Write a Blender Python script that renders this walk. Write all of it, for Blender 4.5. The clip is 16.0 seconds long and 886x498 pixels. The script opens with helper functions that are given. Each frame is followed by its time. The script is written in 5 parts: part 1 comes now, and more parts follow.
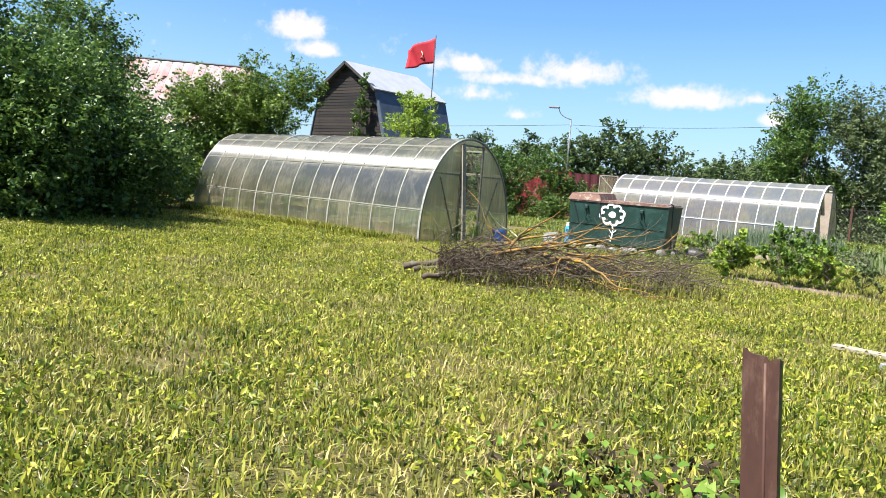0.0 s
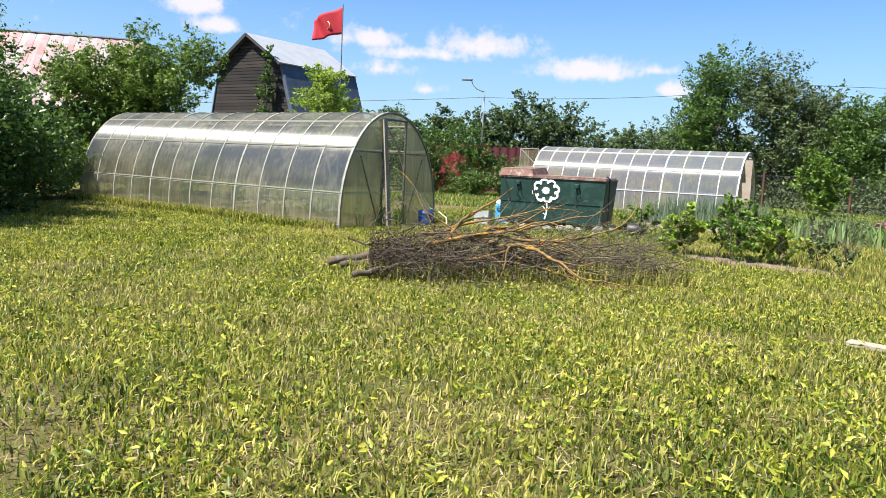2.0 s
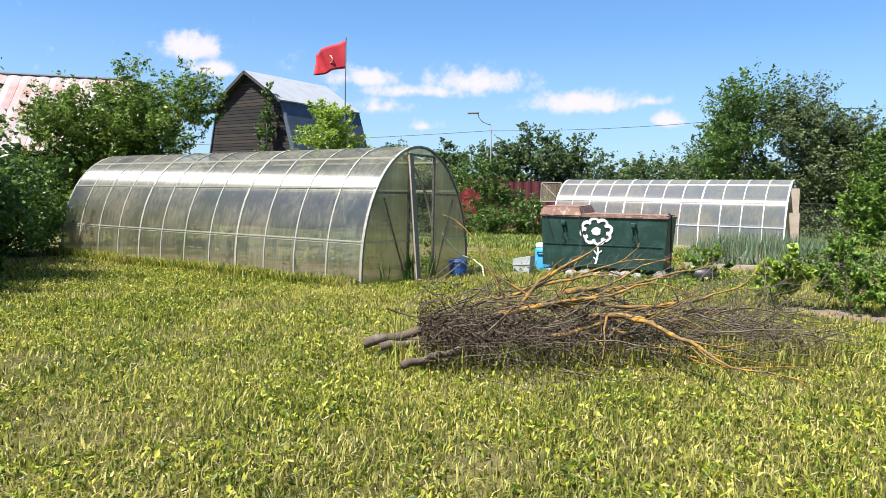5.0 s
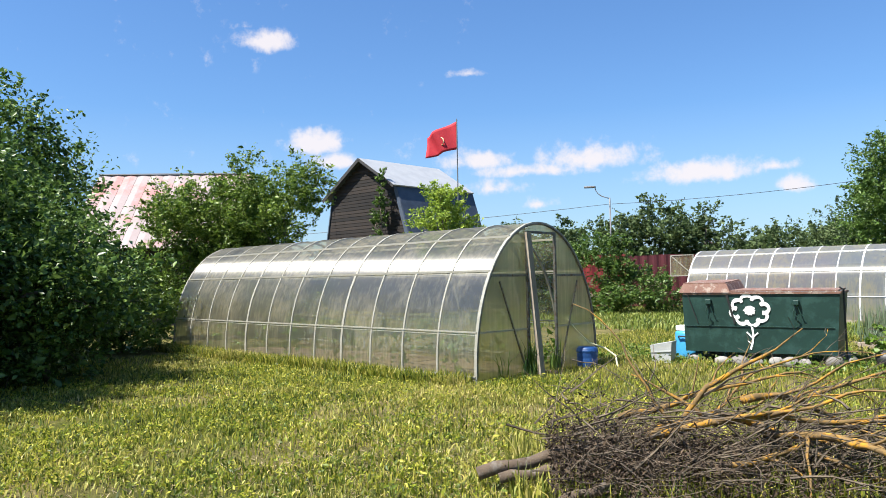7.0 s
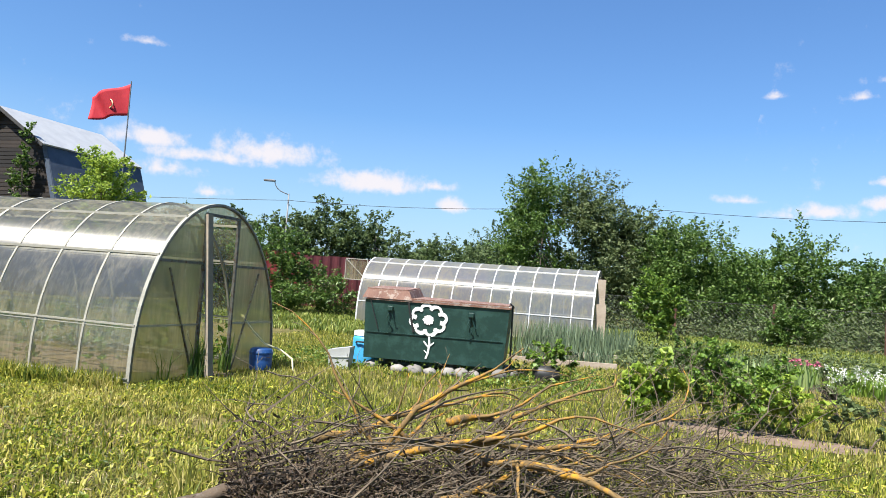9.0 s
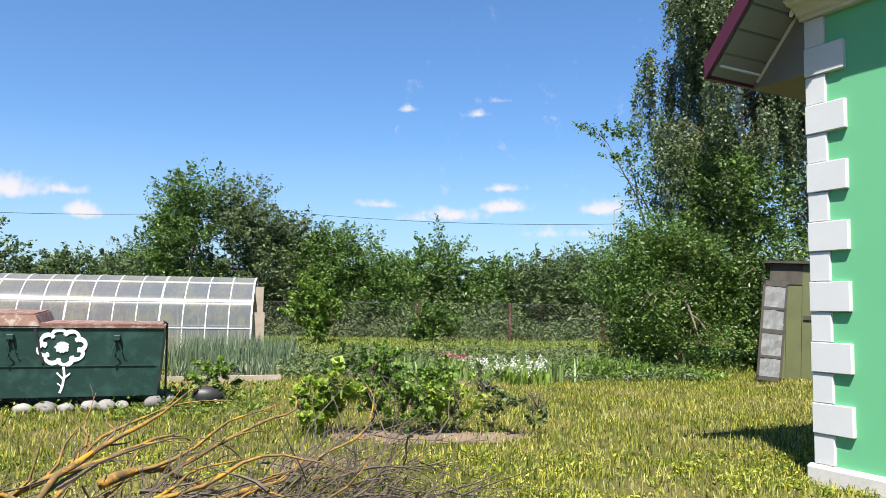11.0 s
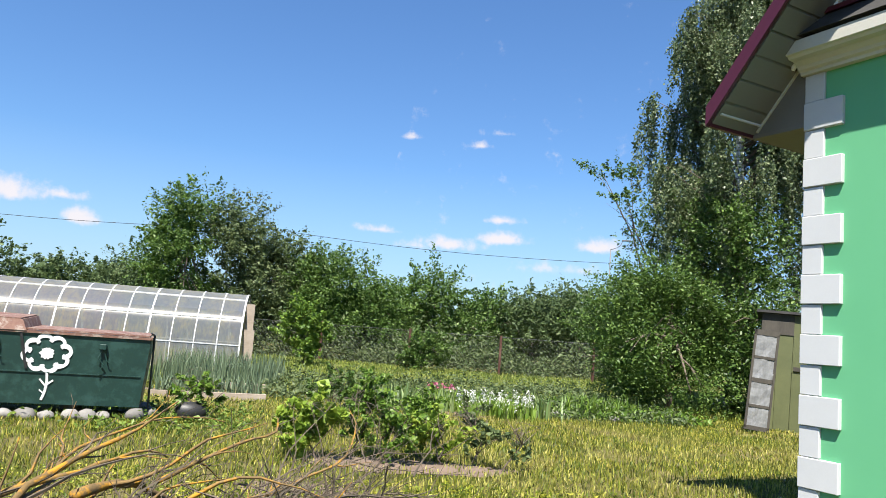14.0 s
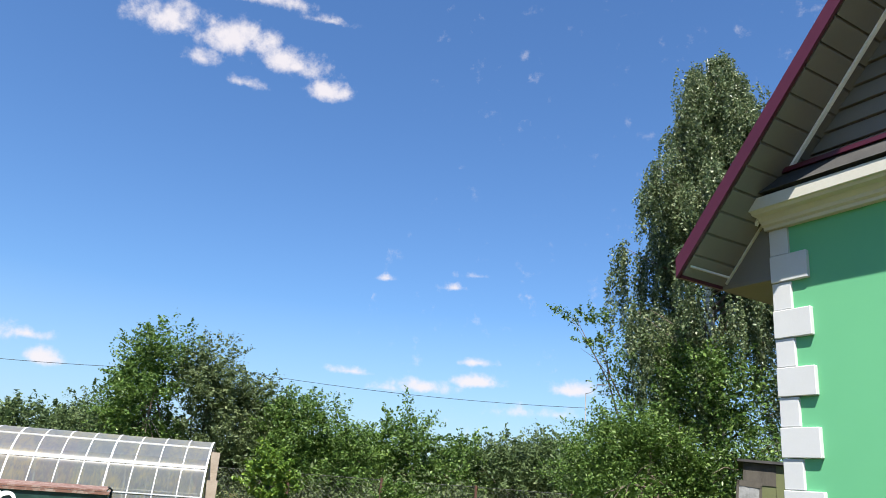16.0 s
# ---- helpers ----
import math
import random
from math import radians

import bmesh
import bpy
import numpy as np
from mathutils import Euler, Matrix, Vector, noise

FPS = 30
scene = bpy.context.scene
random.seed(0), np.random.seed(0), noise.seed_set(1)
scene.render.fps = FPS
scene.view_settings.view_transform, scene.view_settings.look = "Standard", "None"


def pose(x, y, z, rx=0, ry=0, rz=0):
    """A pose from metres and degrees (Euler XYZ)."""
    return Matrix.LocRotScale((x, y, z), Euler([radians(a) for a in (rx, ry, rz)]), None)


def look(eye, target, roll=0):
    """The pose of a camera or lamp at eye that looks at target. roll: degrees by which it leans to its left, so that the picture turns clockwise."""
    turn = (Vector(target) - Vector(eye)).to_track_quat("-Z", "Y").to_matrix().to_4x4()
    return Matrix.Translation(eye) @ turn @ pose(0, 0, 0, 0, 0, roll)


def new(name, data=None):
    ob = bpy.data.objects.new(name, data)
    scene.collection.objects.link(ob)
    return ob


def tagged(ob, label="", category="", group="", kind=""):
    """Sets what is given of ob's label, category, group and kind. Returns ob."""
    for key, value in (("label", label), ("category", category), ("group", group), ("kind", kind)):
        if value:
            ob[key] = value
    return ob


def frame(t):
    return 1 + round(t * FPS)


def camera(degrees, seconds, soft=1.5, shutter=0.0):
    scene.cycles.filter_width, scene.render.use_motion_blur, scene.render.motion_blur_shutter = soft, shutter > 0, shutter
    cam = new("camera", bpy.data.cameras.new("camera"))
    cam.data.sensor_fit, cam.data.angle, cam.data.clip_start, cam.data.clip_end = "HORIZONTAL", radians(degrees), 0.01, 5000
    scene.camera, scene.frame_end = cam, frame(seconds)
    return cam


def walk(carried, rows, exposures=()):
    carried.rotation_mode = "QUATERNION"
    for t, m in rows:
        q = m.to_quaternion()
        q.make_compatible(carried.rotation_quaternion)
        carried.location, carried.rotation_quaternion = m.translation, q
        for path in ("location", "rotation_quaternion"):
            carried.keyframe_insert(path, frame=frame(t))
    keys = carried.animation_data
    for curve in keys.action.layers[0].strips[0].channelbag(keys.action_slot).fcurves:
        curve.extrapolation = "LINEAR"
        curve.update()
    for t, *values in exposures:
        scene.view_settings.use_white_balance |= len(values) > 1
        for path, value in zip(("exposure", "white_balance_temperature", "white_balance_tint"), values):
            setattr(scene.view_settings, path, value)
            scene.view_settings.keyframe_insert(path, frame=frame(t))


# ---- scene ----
cam = camera(61.5, 16.0, soft=0.9)
PATH = [
    (0, (9.826, -10.105, 1.131), (8.497, -8.621, 0.962), 4.6),
    (0.5, (9.641, -9.997, 1.124), (8.39, -8.441, 1.02), 5.1),
    (1, (9.359, -9.883, 1.183), (8.115, -8.319, 1.096), 1.2),
    (1.5, (9.098, -9.582, 1.168), (7.818, -8.053, 1.014), -1.9),
    (2, (8.818, -9.277, 1.16), (7.676, -7.65, 0.942), 2.9),
    (2.5, (8.438, -9.105, 1.184), (7.27, -7.507, 0.897), 1.8),
    (3, (8.174, -8.967, 1.187), (6.935, -7.428, 0.875), 2.7),
    (3.5, (7.879, -8.687, 1.201), (6.673, -7.122, 0.89), 1.0),
    (4, (7.657, -8.438, 1.218), (6.491, -6.833, 0.961), 0.6),
    (4.2, (7.567, -8.366, 1.213), (6.41, -6.753, 0.978), 0.9),
    (6.3, (6.566, -7.299, 1.295), (5.35, -5.712, 1.359), -0.6),
    (6.5, (6.5, -7.234, 1.296), (5.224, -5.696, 1.374), -1.0),
    (7, (6.393, -6.992, 1.303), (4.999, -5.561, 1.39), -1.0),
    (7.5, (6.257, -6.818, 1.263), (4.887, -5.361, 1.286), 1.9),
    (8, (5.997, -6.691, 1.245), (4.795, -5.094, 1.3), 2.6),
    (8.5, (5.803, -6.558, 1.259), (4.862, -4.795, 1.342), 3.2),
    (9, (5.715, -6.375, 1.286), (5.059, -4.489, 1.39), 4.2),
    (9.5, (5.619, -6.2, 1.32), (5.262, -4.24, 1.49), 3.9),
    (10, (5.53, -6.033, 1.353), (5.45, -4.04, 1.494), 2.7),
    (10.2, (5.496, -5.973, 1.357), (5.513, -3.978, 1.492), 2.0),
    (12.3, (5.53, -5.93, 1.365), (5.899, -3.974, 1.563), 1.5),
    (12.5, (5.539, -5.928, 1.366), (5.92, -3.975, 1.56), 1.8),
    (13, (5.547, -5.924, 1.365), (5.945, -3.973, 1.55), 2.8),
    (13.5, (5.53, -5.919, 1.365), (5.881, -3.959, 1.56), 3.7),
    (14, (5.515, -5.941, 1.372), (5.773, -3.972, 1.604), 4.3),
    (14.5, (5.483, -5.948, 1.374), (5.666, -3.977, 1.663), 4.6),
    (15, (5.496, -5.935, 1.401), (5.651, -3.975, 1.766), 4.8),
    (15.5, (5.49, -5.944, 1.419), (5.69, -4.013, 1.903), 4.8),
    (16, (5.486, -5.946, 1.435), (5.774, -4.062, 2.041), 4.4),
]
walk(cam, [(t, look(eye, target, roll)) for t, eye, target, roll in PATH],
     exposures=[(0, 1.48), (1.5, 1.35), (2.5, 1.34), (3.5, 1.42), (4.2, 1.4), (6.3, 1.3), (16, 1.28)])


# ---- light ----
SUN = Vector((-0.165, -0.485, 0.859)).normalized()
sun_data = bpy.data.lights.new("sun", "SUN")
sun_data.energy, sun_data.angle, sun_data.color = 5.0, radians(0.55), (1.0, 0.95, 0.86)
sun = new("sun", sun_data)
sun.matrix_world = look(SUN * 60, (0, 0, 0))


def nodes_of(owner):
    owner.use_nodes = True
    tree = owner.node_tree
    tree.nodes.clear()
    return tree


def node(tree, kind, inputs=(), **props):
    n = tree.nodes.new(kind)
    for k, v in props.items():
        setattr(n, k, v)
    for k, v in dict(inputs).items():
        if hasattr(v, "is_linked") or hasattr(v, "links"):
            tree.links.new(v, n.inputs[k])
        else:
            n.inputs[k].default_value = v
    return n


def math_node(tree, op, a, b=0.0, c=0.0):
    return node(tree, "ShaderNodeMath", {0: a, 1: b, 2: c}, operation=op).outputs[0]


# clouds: direction, half width, half height (as angles), density
CLOUDS = [
    ((-0.803, 0.511, 0.305), 0.045, 0.022, 1.0), ((-0.82, 0.49, 0.325), 0.03, 0.01, 0.5), ((-0.645, 0.715, 0.271), 0.03, 0.011, 0.95),
    ((-0.651, 0.743, 0.158), 0.052, 0.017, 0.9), ((-0.533, 0.832, 0.156), 0.072, 0.022, 1.0), ((-0.60, 0.79, 0.145), 0.09, 0.012, 0.8),
    ((-0.794, 0.581, 0.183), 0.036, 0.02, 0.95), ((-0.778, 0.605, 0.158), 0.036, 0.013, 0.9), ((-0.419, 0.899, 0.130), 0.07, 0.018, 1.0),
    ((-0.34, 0.931, 0.134), 0.022, 0.008, 0.8), ((-0.324, 0.94, 0.109), 0.02, 0.012, 0.9), ((-0.599, 0.795, 0.1), 0.03, 0.01, 0.7),
    ((-0.643, 0.756, 0.122), 0.05, 0.012, 0.6), ((0.137, 0.983, 0.122), 0.036, 0.012, 1.0), ((0.205, 0.966, 0.159), 0.026, 0.008, 0.8),
    ((0.207, 0.969, 0.133), 0.032, 0.010, 0.95), ((0.331, 0.935, 0.13), 0.04, 0.012, 0.9), ((0.043, 0.99, 0.135), 0.026, 0.008, 0.9),
    ((0.30, 0.945, 0.098), 0.06, 0.012, 0.6), ((0.09, 0.99, 0.118), 0.05, 0.008, 0.5), ((0.076, 0.963, 0.259), 0.018, 0.008, 0.8),
    ((0.192, 0.943, 0.271), 0.034, 0.007, 0.45), ((0.167, 0.953, 0.254), 0.026, 0.008, 0.45), ((-0.235, 0.83, 0.515), 0.06, 0.03, 0.9),
    ((-0.155, 0.845, 0.51), 0.065, 0.032, 1.0), ((-0.085, 0.865, 0.497), 0.06, 0.026, 0.9), ((-0.035, 0.88, 0.474), 0.035, 0.02, 0.85),
    ((-0.19, 0.855, 0.482), 0.03, 0.018, 0.75), ((-0.127, 0.82, 0.56), 0.06, 0.02, 0.8), ((-0.037, 0.833, 0.551), 0.035, 0.008, 0.55),
    ((-0.14, 0.872, 0.468), 0.035, 0.012, 0.7), ((-0.21, 0.96, 0.11), 0.05, 0.010, 0.5),
]
world = bpy.data.worlds.new("sky")
scene.world = world
wt = nodes_of(world)
sky = node(wt, "ShaderNodeTexSky", sky_type="NISHITA", sun_disc=False, sun_elevation=math.asin(SUN.z), sun_rotation=math.atan2(SUN.x, SUN.y),
           altitude=100, air_density=1.25, dust_density=0.25, ozone_density=2.2)
coord = node(wt, "ShaderNodeTexCoord").outputs["Generated"]
puff = node(wt, "ShaderNodeTexNoise", {"Vector": coord, "Scale": 26.0, "Detail": 7.0, "Roughness": 0.62}).outputs["Fac"]
wisp = node(wt, "ShaderNodeTexNoise", {"Vector": coord, "Scale": 70.0, "Detail": 4.0, "Roughness": 0.6}).outputs["Fac"]
total = None
for d, wide, tall, dense in CLOUDS:
    c = Vector(d).normalized()
    grow = 1.25 if c.z < 0.2 else 1.0
    wide, tall = wide * grow, tall * grow
    r = Vector((c.y, -c.x, 0)).normalized()
    u = r.cross(c)
    du = node(wt, "ShaderNodeVectorMath", {0: coord, 1: r / wide}, operation="DOT_PRODUCT").outputs["Value"]
    dv = node(wt, "ShaderNodeVectorMath", {0: coord, 1: u / tall}, operation="DOT_PRODUCT").outputs["Value"]
    off = math_node(wt, "SUBTRACT", dv, c.dot(u) / tall)
    flat = math_node(wt, "MINIMUM", off, math_node(wt, "MULTIPLY", off, 1.7))
    front = node(wt, "ShaderNodeVectorMath", {0: coord, 1: c}, operation="DOT_PRODUCT").outputs["Value"]
    dist = math_node(wt, "SQRT", math_node(wt, "ADD", math_node(wt, "MULTIPLY", du, du), math_node(wt, "MULTIPLY", flat, flat)))
    blob = math_node(wt, "MULTIPLY", math_node(wt, "MULTIPLY", math_node(wt, "SUBTRACT", 1.25, dist), dense), math_node(wt, "GREATER_THAN", front, 0.5))
    total = blob if total is None else math_node(wt, "MAXIMUM", total, blob)
shape = math_node(wt, "ADD", total, math_node(wt, "MULTIPLY", math_node(wt, "SUBTRACT", puff, 0.5), 2.0))
shape = math_node(wt, "ADD", shape, math_node(wt, "MULTIPLY", math_node(wt, "SUBTRACT", wisp, 0.5), 0.8))
amount = node(wt, "ShaderNodeMapRange", {0: shape, 1: 0.2, 2: 1.05, 3: 0.0, 4: 0.92}, interpolation_type="SMOOTHSTEP").outputs[0]
height = node(wt, "ShaderNodeSeparateXYZ", {0: coord}).outputs[2]
haze = node(wt, "ShaderNodeMapRange", {0: height, 1: 0.0, 2: 0.22, 3: 0.55, 4: 0.0}).outputs[0]
SKY_TINT = node(wt, "ShaderNodeMix", {0: 1.0, 6: sky.outputs[0], 7: (0.69, 0.985, 1.36, 1)}, data_type="RGBA", blend_type="MULTIPLY").outputs[2]
hazed = node(wt, "ShaderNodeMix", {0: haze, 6: SKY_TINT, 7: (4.3, 5.6, 7.5, 1)}, data_type="RGBA").outputs[2]
clouded = node(wt, "ShaderNodeMix", {0: amount, 6: hazed, 7: (7.9, 7.45, 7.7, 1)}, data_type="RGBA").outputs[2]
background = node(wt, "ShaderNodeBackground", {0: clouded, 1: 0.051})
node(wt, "ShaderNodeOutputWorld", {0: background.outputs[0]})

# ---- materials ----


def ramp(tree, fac, stops):
    n = node(tree, "ShaderNodeValToRGB", {0: fac})
    el = n.color_ramp.elements
    while len(el) < len(stops):
        el.new(0.5)
    for e, (p, c) in zip(el, stops):
        e.position, e.color = p, (*c, 1)
    return n.outputs[0]


def noise_node(tree, scale, detail=4.0, rough=0.6, vector=None, stretch=None):
    v = vector if vector is not None else node(tree, "ShaderNodeTexCoord").outputs["Object"]
    if stretch:
        v = node(tree, "ShaderNodeMapping", {0: v, 3: stretch}).outputs[0]
    return node(tree, "ShaderNodeTexNoise", {"Vector": v, "Scale": scale, "Detail": detail, "Roughness": rough}).outputs["Fac"]


def surface(name, dark, light, scale=6.0, rough=0.7, metal=0.0, fine=60.0, bump=0.3, stretch=None, spots=None, by_piece=0.0, depth=0.01):
    """Two scales of colour variation, relief, optional stains of a third colour, and optional variation by piece."""
    m = bpy.data.materials.new(name)
    t = nodes_of(m)
    big, small = noise_node(t, scale, 5, 0.6, None, stretch), noise_node(t, fine, 4, 0.6, None, stretch)
    mixed = math_node(t, "ADD", math_node(t, "MULTIPLY", big, 0.65), math_node(t, "MULTIPLY", small, 0.35))
    if by_piece:
        rnd = node(t, "ShaderNodeObjectInfo").outputs["Random"]
        mixed = math_node(t, "ADD", mixed, math_node(t, "MULTIPLY", math_node(t, "SUBTRACT", rnd, 0.5), by_piece))
    col = ramp(t, mixed, [(0.3, dark), (0.7, light)])
    if spots:
        where = node(t, "ShaderNodeMapRange", {0: noise_node(t, scale * 2.3, 6, 0.7, None, stretch), 1: 0.5, 2: 0.62}).outputs[0]
        col = node(t, "ShaderNodeMix", {0: where, 6: col, 7: (*spots, 1)}, data_type="RGBA").outputs[2]
    bmp = node(t, "ShaderNodeBump", {"Height": mixed, "Strength": bump, "Distance": depth})
    rgh = node(t, "ShaderNodeMapRange", {0: small, 3: rough - 0.12, 4: min(1, rough + 0.12)}).outputs[0]
    p = node(t, "ShaderNodeBsdfPrincipled", {"Base Color": col, "Roughness": rgh, "Metallic": metal, "Normal": bmp.outputs[0]})
    node(t, "ShaderNodeOutputMaterial", {0: p.outputs[0]})
    return m


def foliage(name, colours, rough=0.5, through_light=0.35, patch=0.6, patch_colours=None):
    """Leaves that let light through; each leaf has its own shade."""
    m = bpy.data.materials.new(name)
    t = nodes_of(m)
    rnd = node(t, "ShaderNodeNewGeometry").outputs["Random Per Island"]
    big = noise_node(t, patch, 4, 0.6)
    fac = math_node(t, "ADD", math_node(t, "MULTIPLY", rnd, 0.6), math_node(t, "MULTIPLY", big, 0.4))
    n = len(colours)
    col = ramp(t, fac, [(0.15 + 0.7 * i / max(1, n - 1), c) for i, c in enumerate(colours)])
    if patch_colours:
        where = node(t, "ShaderNodeMapRange", {0: noise_node(t, 0.45, 6, 0.65), 1: 0.47, 2: 0.62}).outputs[0]
        other = ramp(t, fac, [(0.15 + 0.7 * i / (len(patch_colours) - 1), c) for i, c in enumerate(patch_colours)])
        col = node(t, "ShaderNodeMix", {0: where, 6: col, 7: other}, data_type="RGBA").outputs[2]
    p = node(t, "ShaderNodeBsdfPrincipled", {"Base Color": col, "Roughness": rough, "Specular IOR Level": 0.35})
    tr = node(t, "ShaderNodeBsdfTranslucent", {"Color": col})
    mix = node(t, "ShaderNodeMixShader", {0: through_light, 1: p.outputs[0], 2: tr.outputs[0]})
    node(t, "ShaderNodeOutputMaterial", {0: mix.outputs[0]})
    return m


def polycarbonate(name, milk, gloss=0.36, dirty=0.5, clean=(0.42, 0.395, 0.28), shine=0.009):
    """Twin-wall sheet: partly clear, partly milky, with a broad gloss and dirt low down in streaks."""
    m = bpy.data.materials.new(name)
    t = nodes_of(m)
    streak = noise_node(t, 5.0, 6, 0.7, None, (3.2, 3.2, 0.16))
    cloud = noise_node(t, 1.2, 5, 0.6)
    dirt = node(t, "ShaderNodeMapRange", {0: math_node(t, "MULTIPLY", streak, cloud), 1: 0.2, 2: 0.36}).outputs[0]
    tint = ramp(t, dirt, [(0.0, clean), (1.0, (0.52, 0.47, 0.33))])
    trans = node(t, "ShaderNodeBsdfTransparent", {0: (0.82, 0.825, 0.73, 1)})
    trl = node(t, "ShaderNodeBsdfTranslucent", {0: tint})
    dif = node(t, "ShaderNodeBsdfDiffuse", {0: tint})
    half = node(t, "ShaderNodeMixShader", {0: 0.45, 1: trl.outputs[0], 2: dif.outputs[0]})
    share = math_node(t, "ADD", milk, math_node(t, "MULTIPLY", dirt, dirty * 0.7))
    body = node(t, "ShaderNodeMixShader", {0: share, 1: trans.outputs[0], 2: half.outputs[0]})
    rgh = node(t, "ShaderNodeMapRange", {0: streak, 3: gloss - 0.06, 4: gloss + 0.05}).outputs[0]
    along = node(t, "ShaderNodeCombineXYZ", {0: 1.0, 1: 0.0, 2: 0.0}).outputs[0]
    glo = node(t, "ShaderNodeBsdfAnisotropic", {0: (1.0, 0.98, 0.95, 1), "Roughness": rgh, "Anisotropy": -0.72, "Tangent": along})
    fres = node(t, "ShaderNodeFresnel", {"IOR": 1.55}).outputs[0]
    coat = node(t, "ShaderNodeMixShader", {0: math_node(t, "ADD", math_node(t, "MULTIPLY", fres, 0.15), shine), 1: body.outputs[0], 2: glo.outputs[0]})
    node(t, "ShaderNodeOutputMaterial", {0: coat.outputs[0]})
    return m


M = {}
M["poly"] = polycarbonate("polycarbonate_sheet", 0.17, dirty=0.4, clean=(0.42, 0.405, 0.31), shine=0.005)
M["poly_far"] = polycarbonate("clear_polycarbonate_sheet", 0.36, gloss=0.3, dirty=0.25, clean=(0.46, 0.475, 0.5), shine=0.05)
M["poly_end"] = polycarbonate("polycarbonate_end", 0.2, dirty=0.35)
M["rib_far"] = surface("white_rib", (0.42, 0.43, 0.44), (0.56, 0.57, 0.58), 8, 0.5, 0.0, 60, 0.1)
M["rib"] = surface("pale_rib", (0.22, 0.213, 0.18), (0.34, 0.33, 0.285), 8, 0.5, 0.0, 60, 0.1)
M["steel"] = surface("galvanised_dull_steel", (0.09, 0.09, 0.085), (0.2, 0.2, 0.19), 10, 0.55, 0.4, 80, 0.15, spots=(0.1, 0.06, 0.04))
M["oldwood"] = surface("grey_weathered_wood", (0.16, 0.128, 0.096), (0.336, 0.288, 0.224), 4, 0.85, 0, 40, 0.5, (0.85, 0.85, 0.56), by_piece=0.3)
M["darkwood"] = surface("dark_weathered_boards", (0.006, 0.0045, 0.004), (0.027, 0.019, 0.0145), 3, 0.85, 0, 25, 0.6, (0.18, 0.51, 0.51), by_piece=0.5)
M["bed_board"] = surface("bed_board", (0.24, 0.192, 0.144), (0.4, 0.336, 0.272), 4, 0.85, 0, 40, 0.5, (0.48, 0.85, 0.85))
M["greenmetal"] = surface("dark_green_paint", (0.006, 0.027, 0.022), (0.011, 0.043, 0.034), 2.5, 0.5, 0, 50, 0.12, spots=(0.02, 0.06, 0.05))
M["white"] = surface("white_paint", (0.72, 0.72, 0.71), (0.86, 0.86, 0.85), 5, 0.7, 0, 60, 0.1)
M["rust"] = surface("rusted_steel", (0.0385, 0.0154, 0.011), (0.0935, 0.0385, 0.0248), 5, 0.75, 0.15, 70, 0.35, (0.85, 0.85, 0.275), spots=(0.132, 0.0715, 0.0495))
M["rustlid"] = surface("rust_brown_sheet", (0.11, 0.046, 0.032), (0.235, 0.13, 0.095), 4, 0.7, 0.1, 50, 0.25, spots=(0.3, 0.235, 0.195))
M["redfence"] = surface("red_profiled_sheet", (0.13, 0.012, 0.015), (0.2, 0.02, 0.022), 3, 0.5, 0, 40, 0.1, by_piece=0.3)
M["maroon"] = surface("maroon_profiled_sheet", (0.07, 0.012, 0.016), (0.11, 0.02, 0.022), 3, 0.5, 0, 40, 0.1, by_piece=0.3)
M["bark"] = surface("grey_brown_bark", (0.06, 0.045, 0.035), (0.19, 0.15, 0.12), 9, 0.9, 0, 60, 0.8, (1, 1, 0.4))
M["deadwood"] = surface("dead_branch_bark", (0.04, 0.028, 0.019), (0.125, 0.09, 0.06), 7, 0.9, 0, 60, 0.7, spots=(0.14, 0.119, 0.098))
M["lichen"] = surface("lichen_covered_bark", (0.07, 0.046, 0.022), (0.24, 0.15, 0.05), 5, 0.9, 0, 50, 0.8, spots=(0.4, 0.195, 0.012))
M["twig"] = surface("grey_twigs", (0.015, 0.012, 0.009), (0.17, 0.13, 0.09), 9, 0.9, 0, 30, 0.3)
M["birchbark"] = surface("birch_bark", (0.5, 0.48, 0.45), (0.75, 0.73, 0.7), 3, 0.8, 0, 30, 0.4, (0.5, 0.5, 4), spots=(0.05, 0.045, 0.04))
M["stone"] = surface("field_stone", (0.156, 0.146, 0.135), (0.286, 0.27, 0.25), 5, 0.85, 0, 40, 0.5, by_piece=0.5)
M["soil"] = surface("dry_soil", (0.09, 0.06, 0.045), (0.22, 0.16, 0.12), 4, 0.95, 0, 40, 0.8)
M["concrete"] = surface("pale_concrete", (0.4, 0.384, 0.36), (0.56, 0.544, 0.512), 4, 0.85, 0, 50, 0.3)
M["bluecloth"] = surface("blue_plastic", (0.012, 0.055, 0.2), (0.025, 0.1, 0.34), 4, 0.45, 0, 50, 0.05)
M["lightblue"] = surface("light_blue_plastic", (0.03, 0.24, 0.5), (0.06, 0.34, 0.62), 4, 0.45, 0, 50, 0.05)
M["tank"] = surface("milky_plastic", (0.33, 0.345, 0.345), (0.47, 0.485, 0.485), 4, 0.4, 0, 50, 0.05)
M["hose"] = surface("pale_hose", (0.5, 0.47, 0.3), (0.66, 0.62, 0.42), 4, 0.5, 0, 50, 0.05)
M["flag"] = surface("red_cloth", (0.375, 0.0112, 0.0225), (0.495, 0.0225, 0.0375), 3, 0.8, 0, 80, 0.1)
M["flagmark"] = surface("pale_print", (0.6, 0.42, 0.2), (0.75, 0.6, 0.35), 5, 0.8)
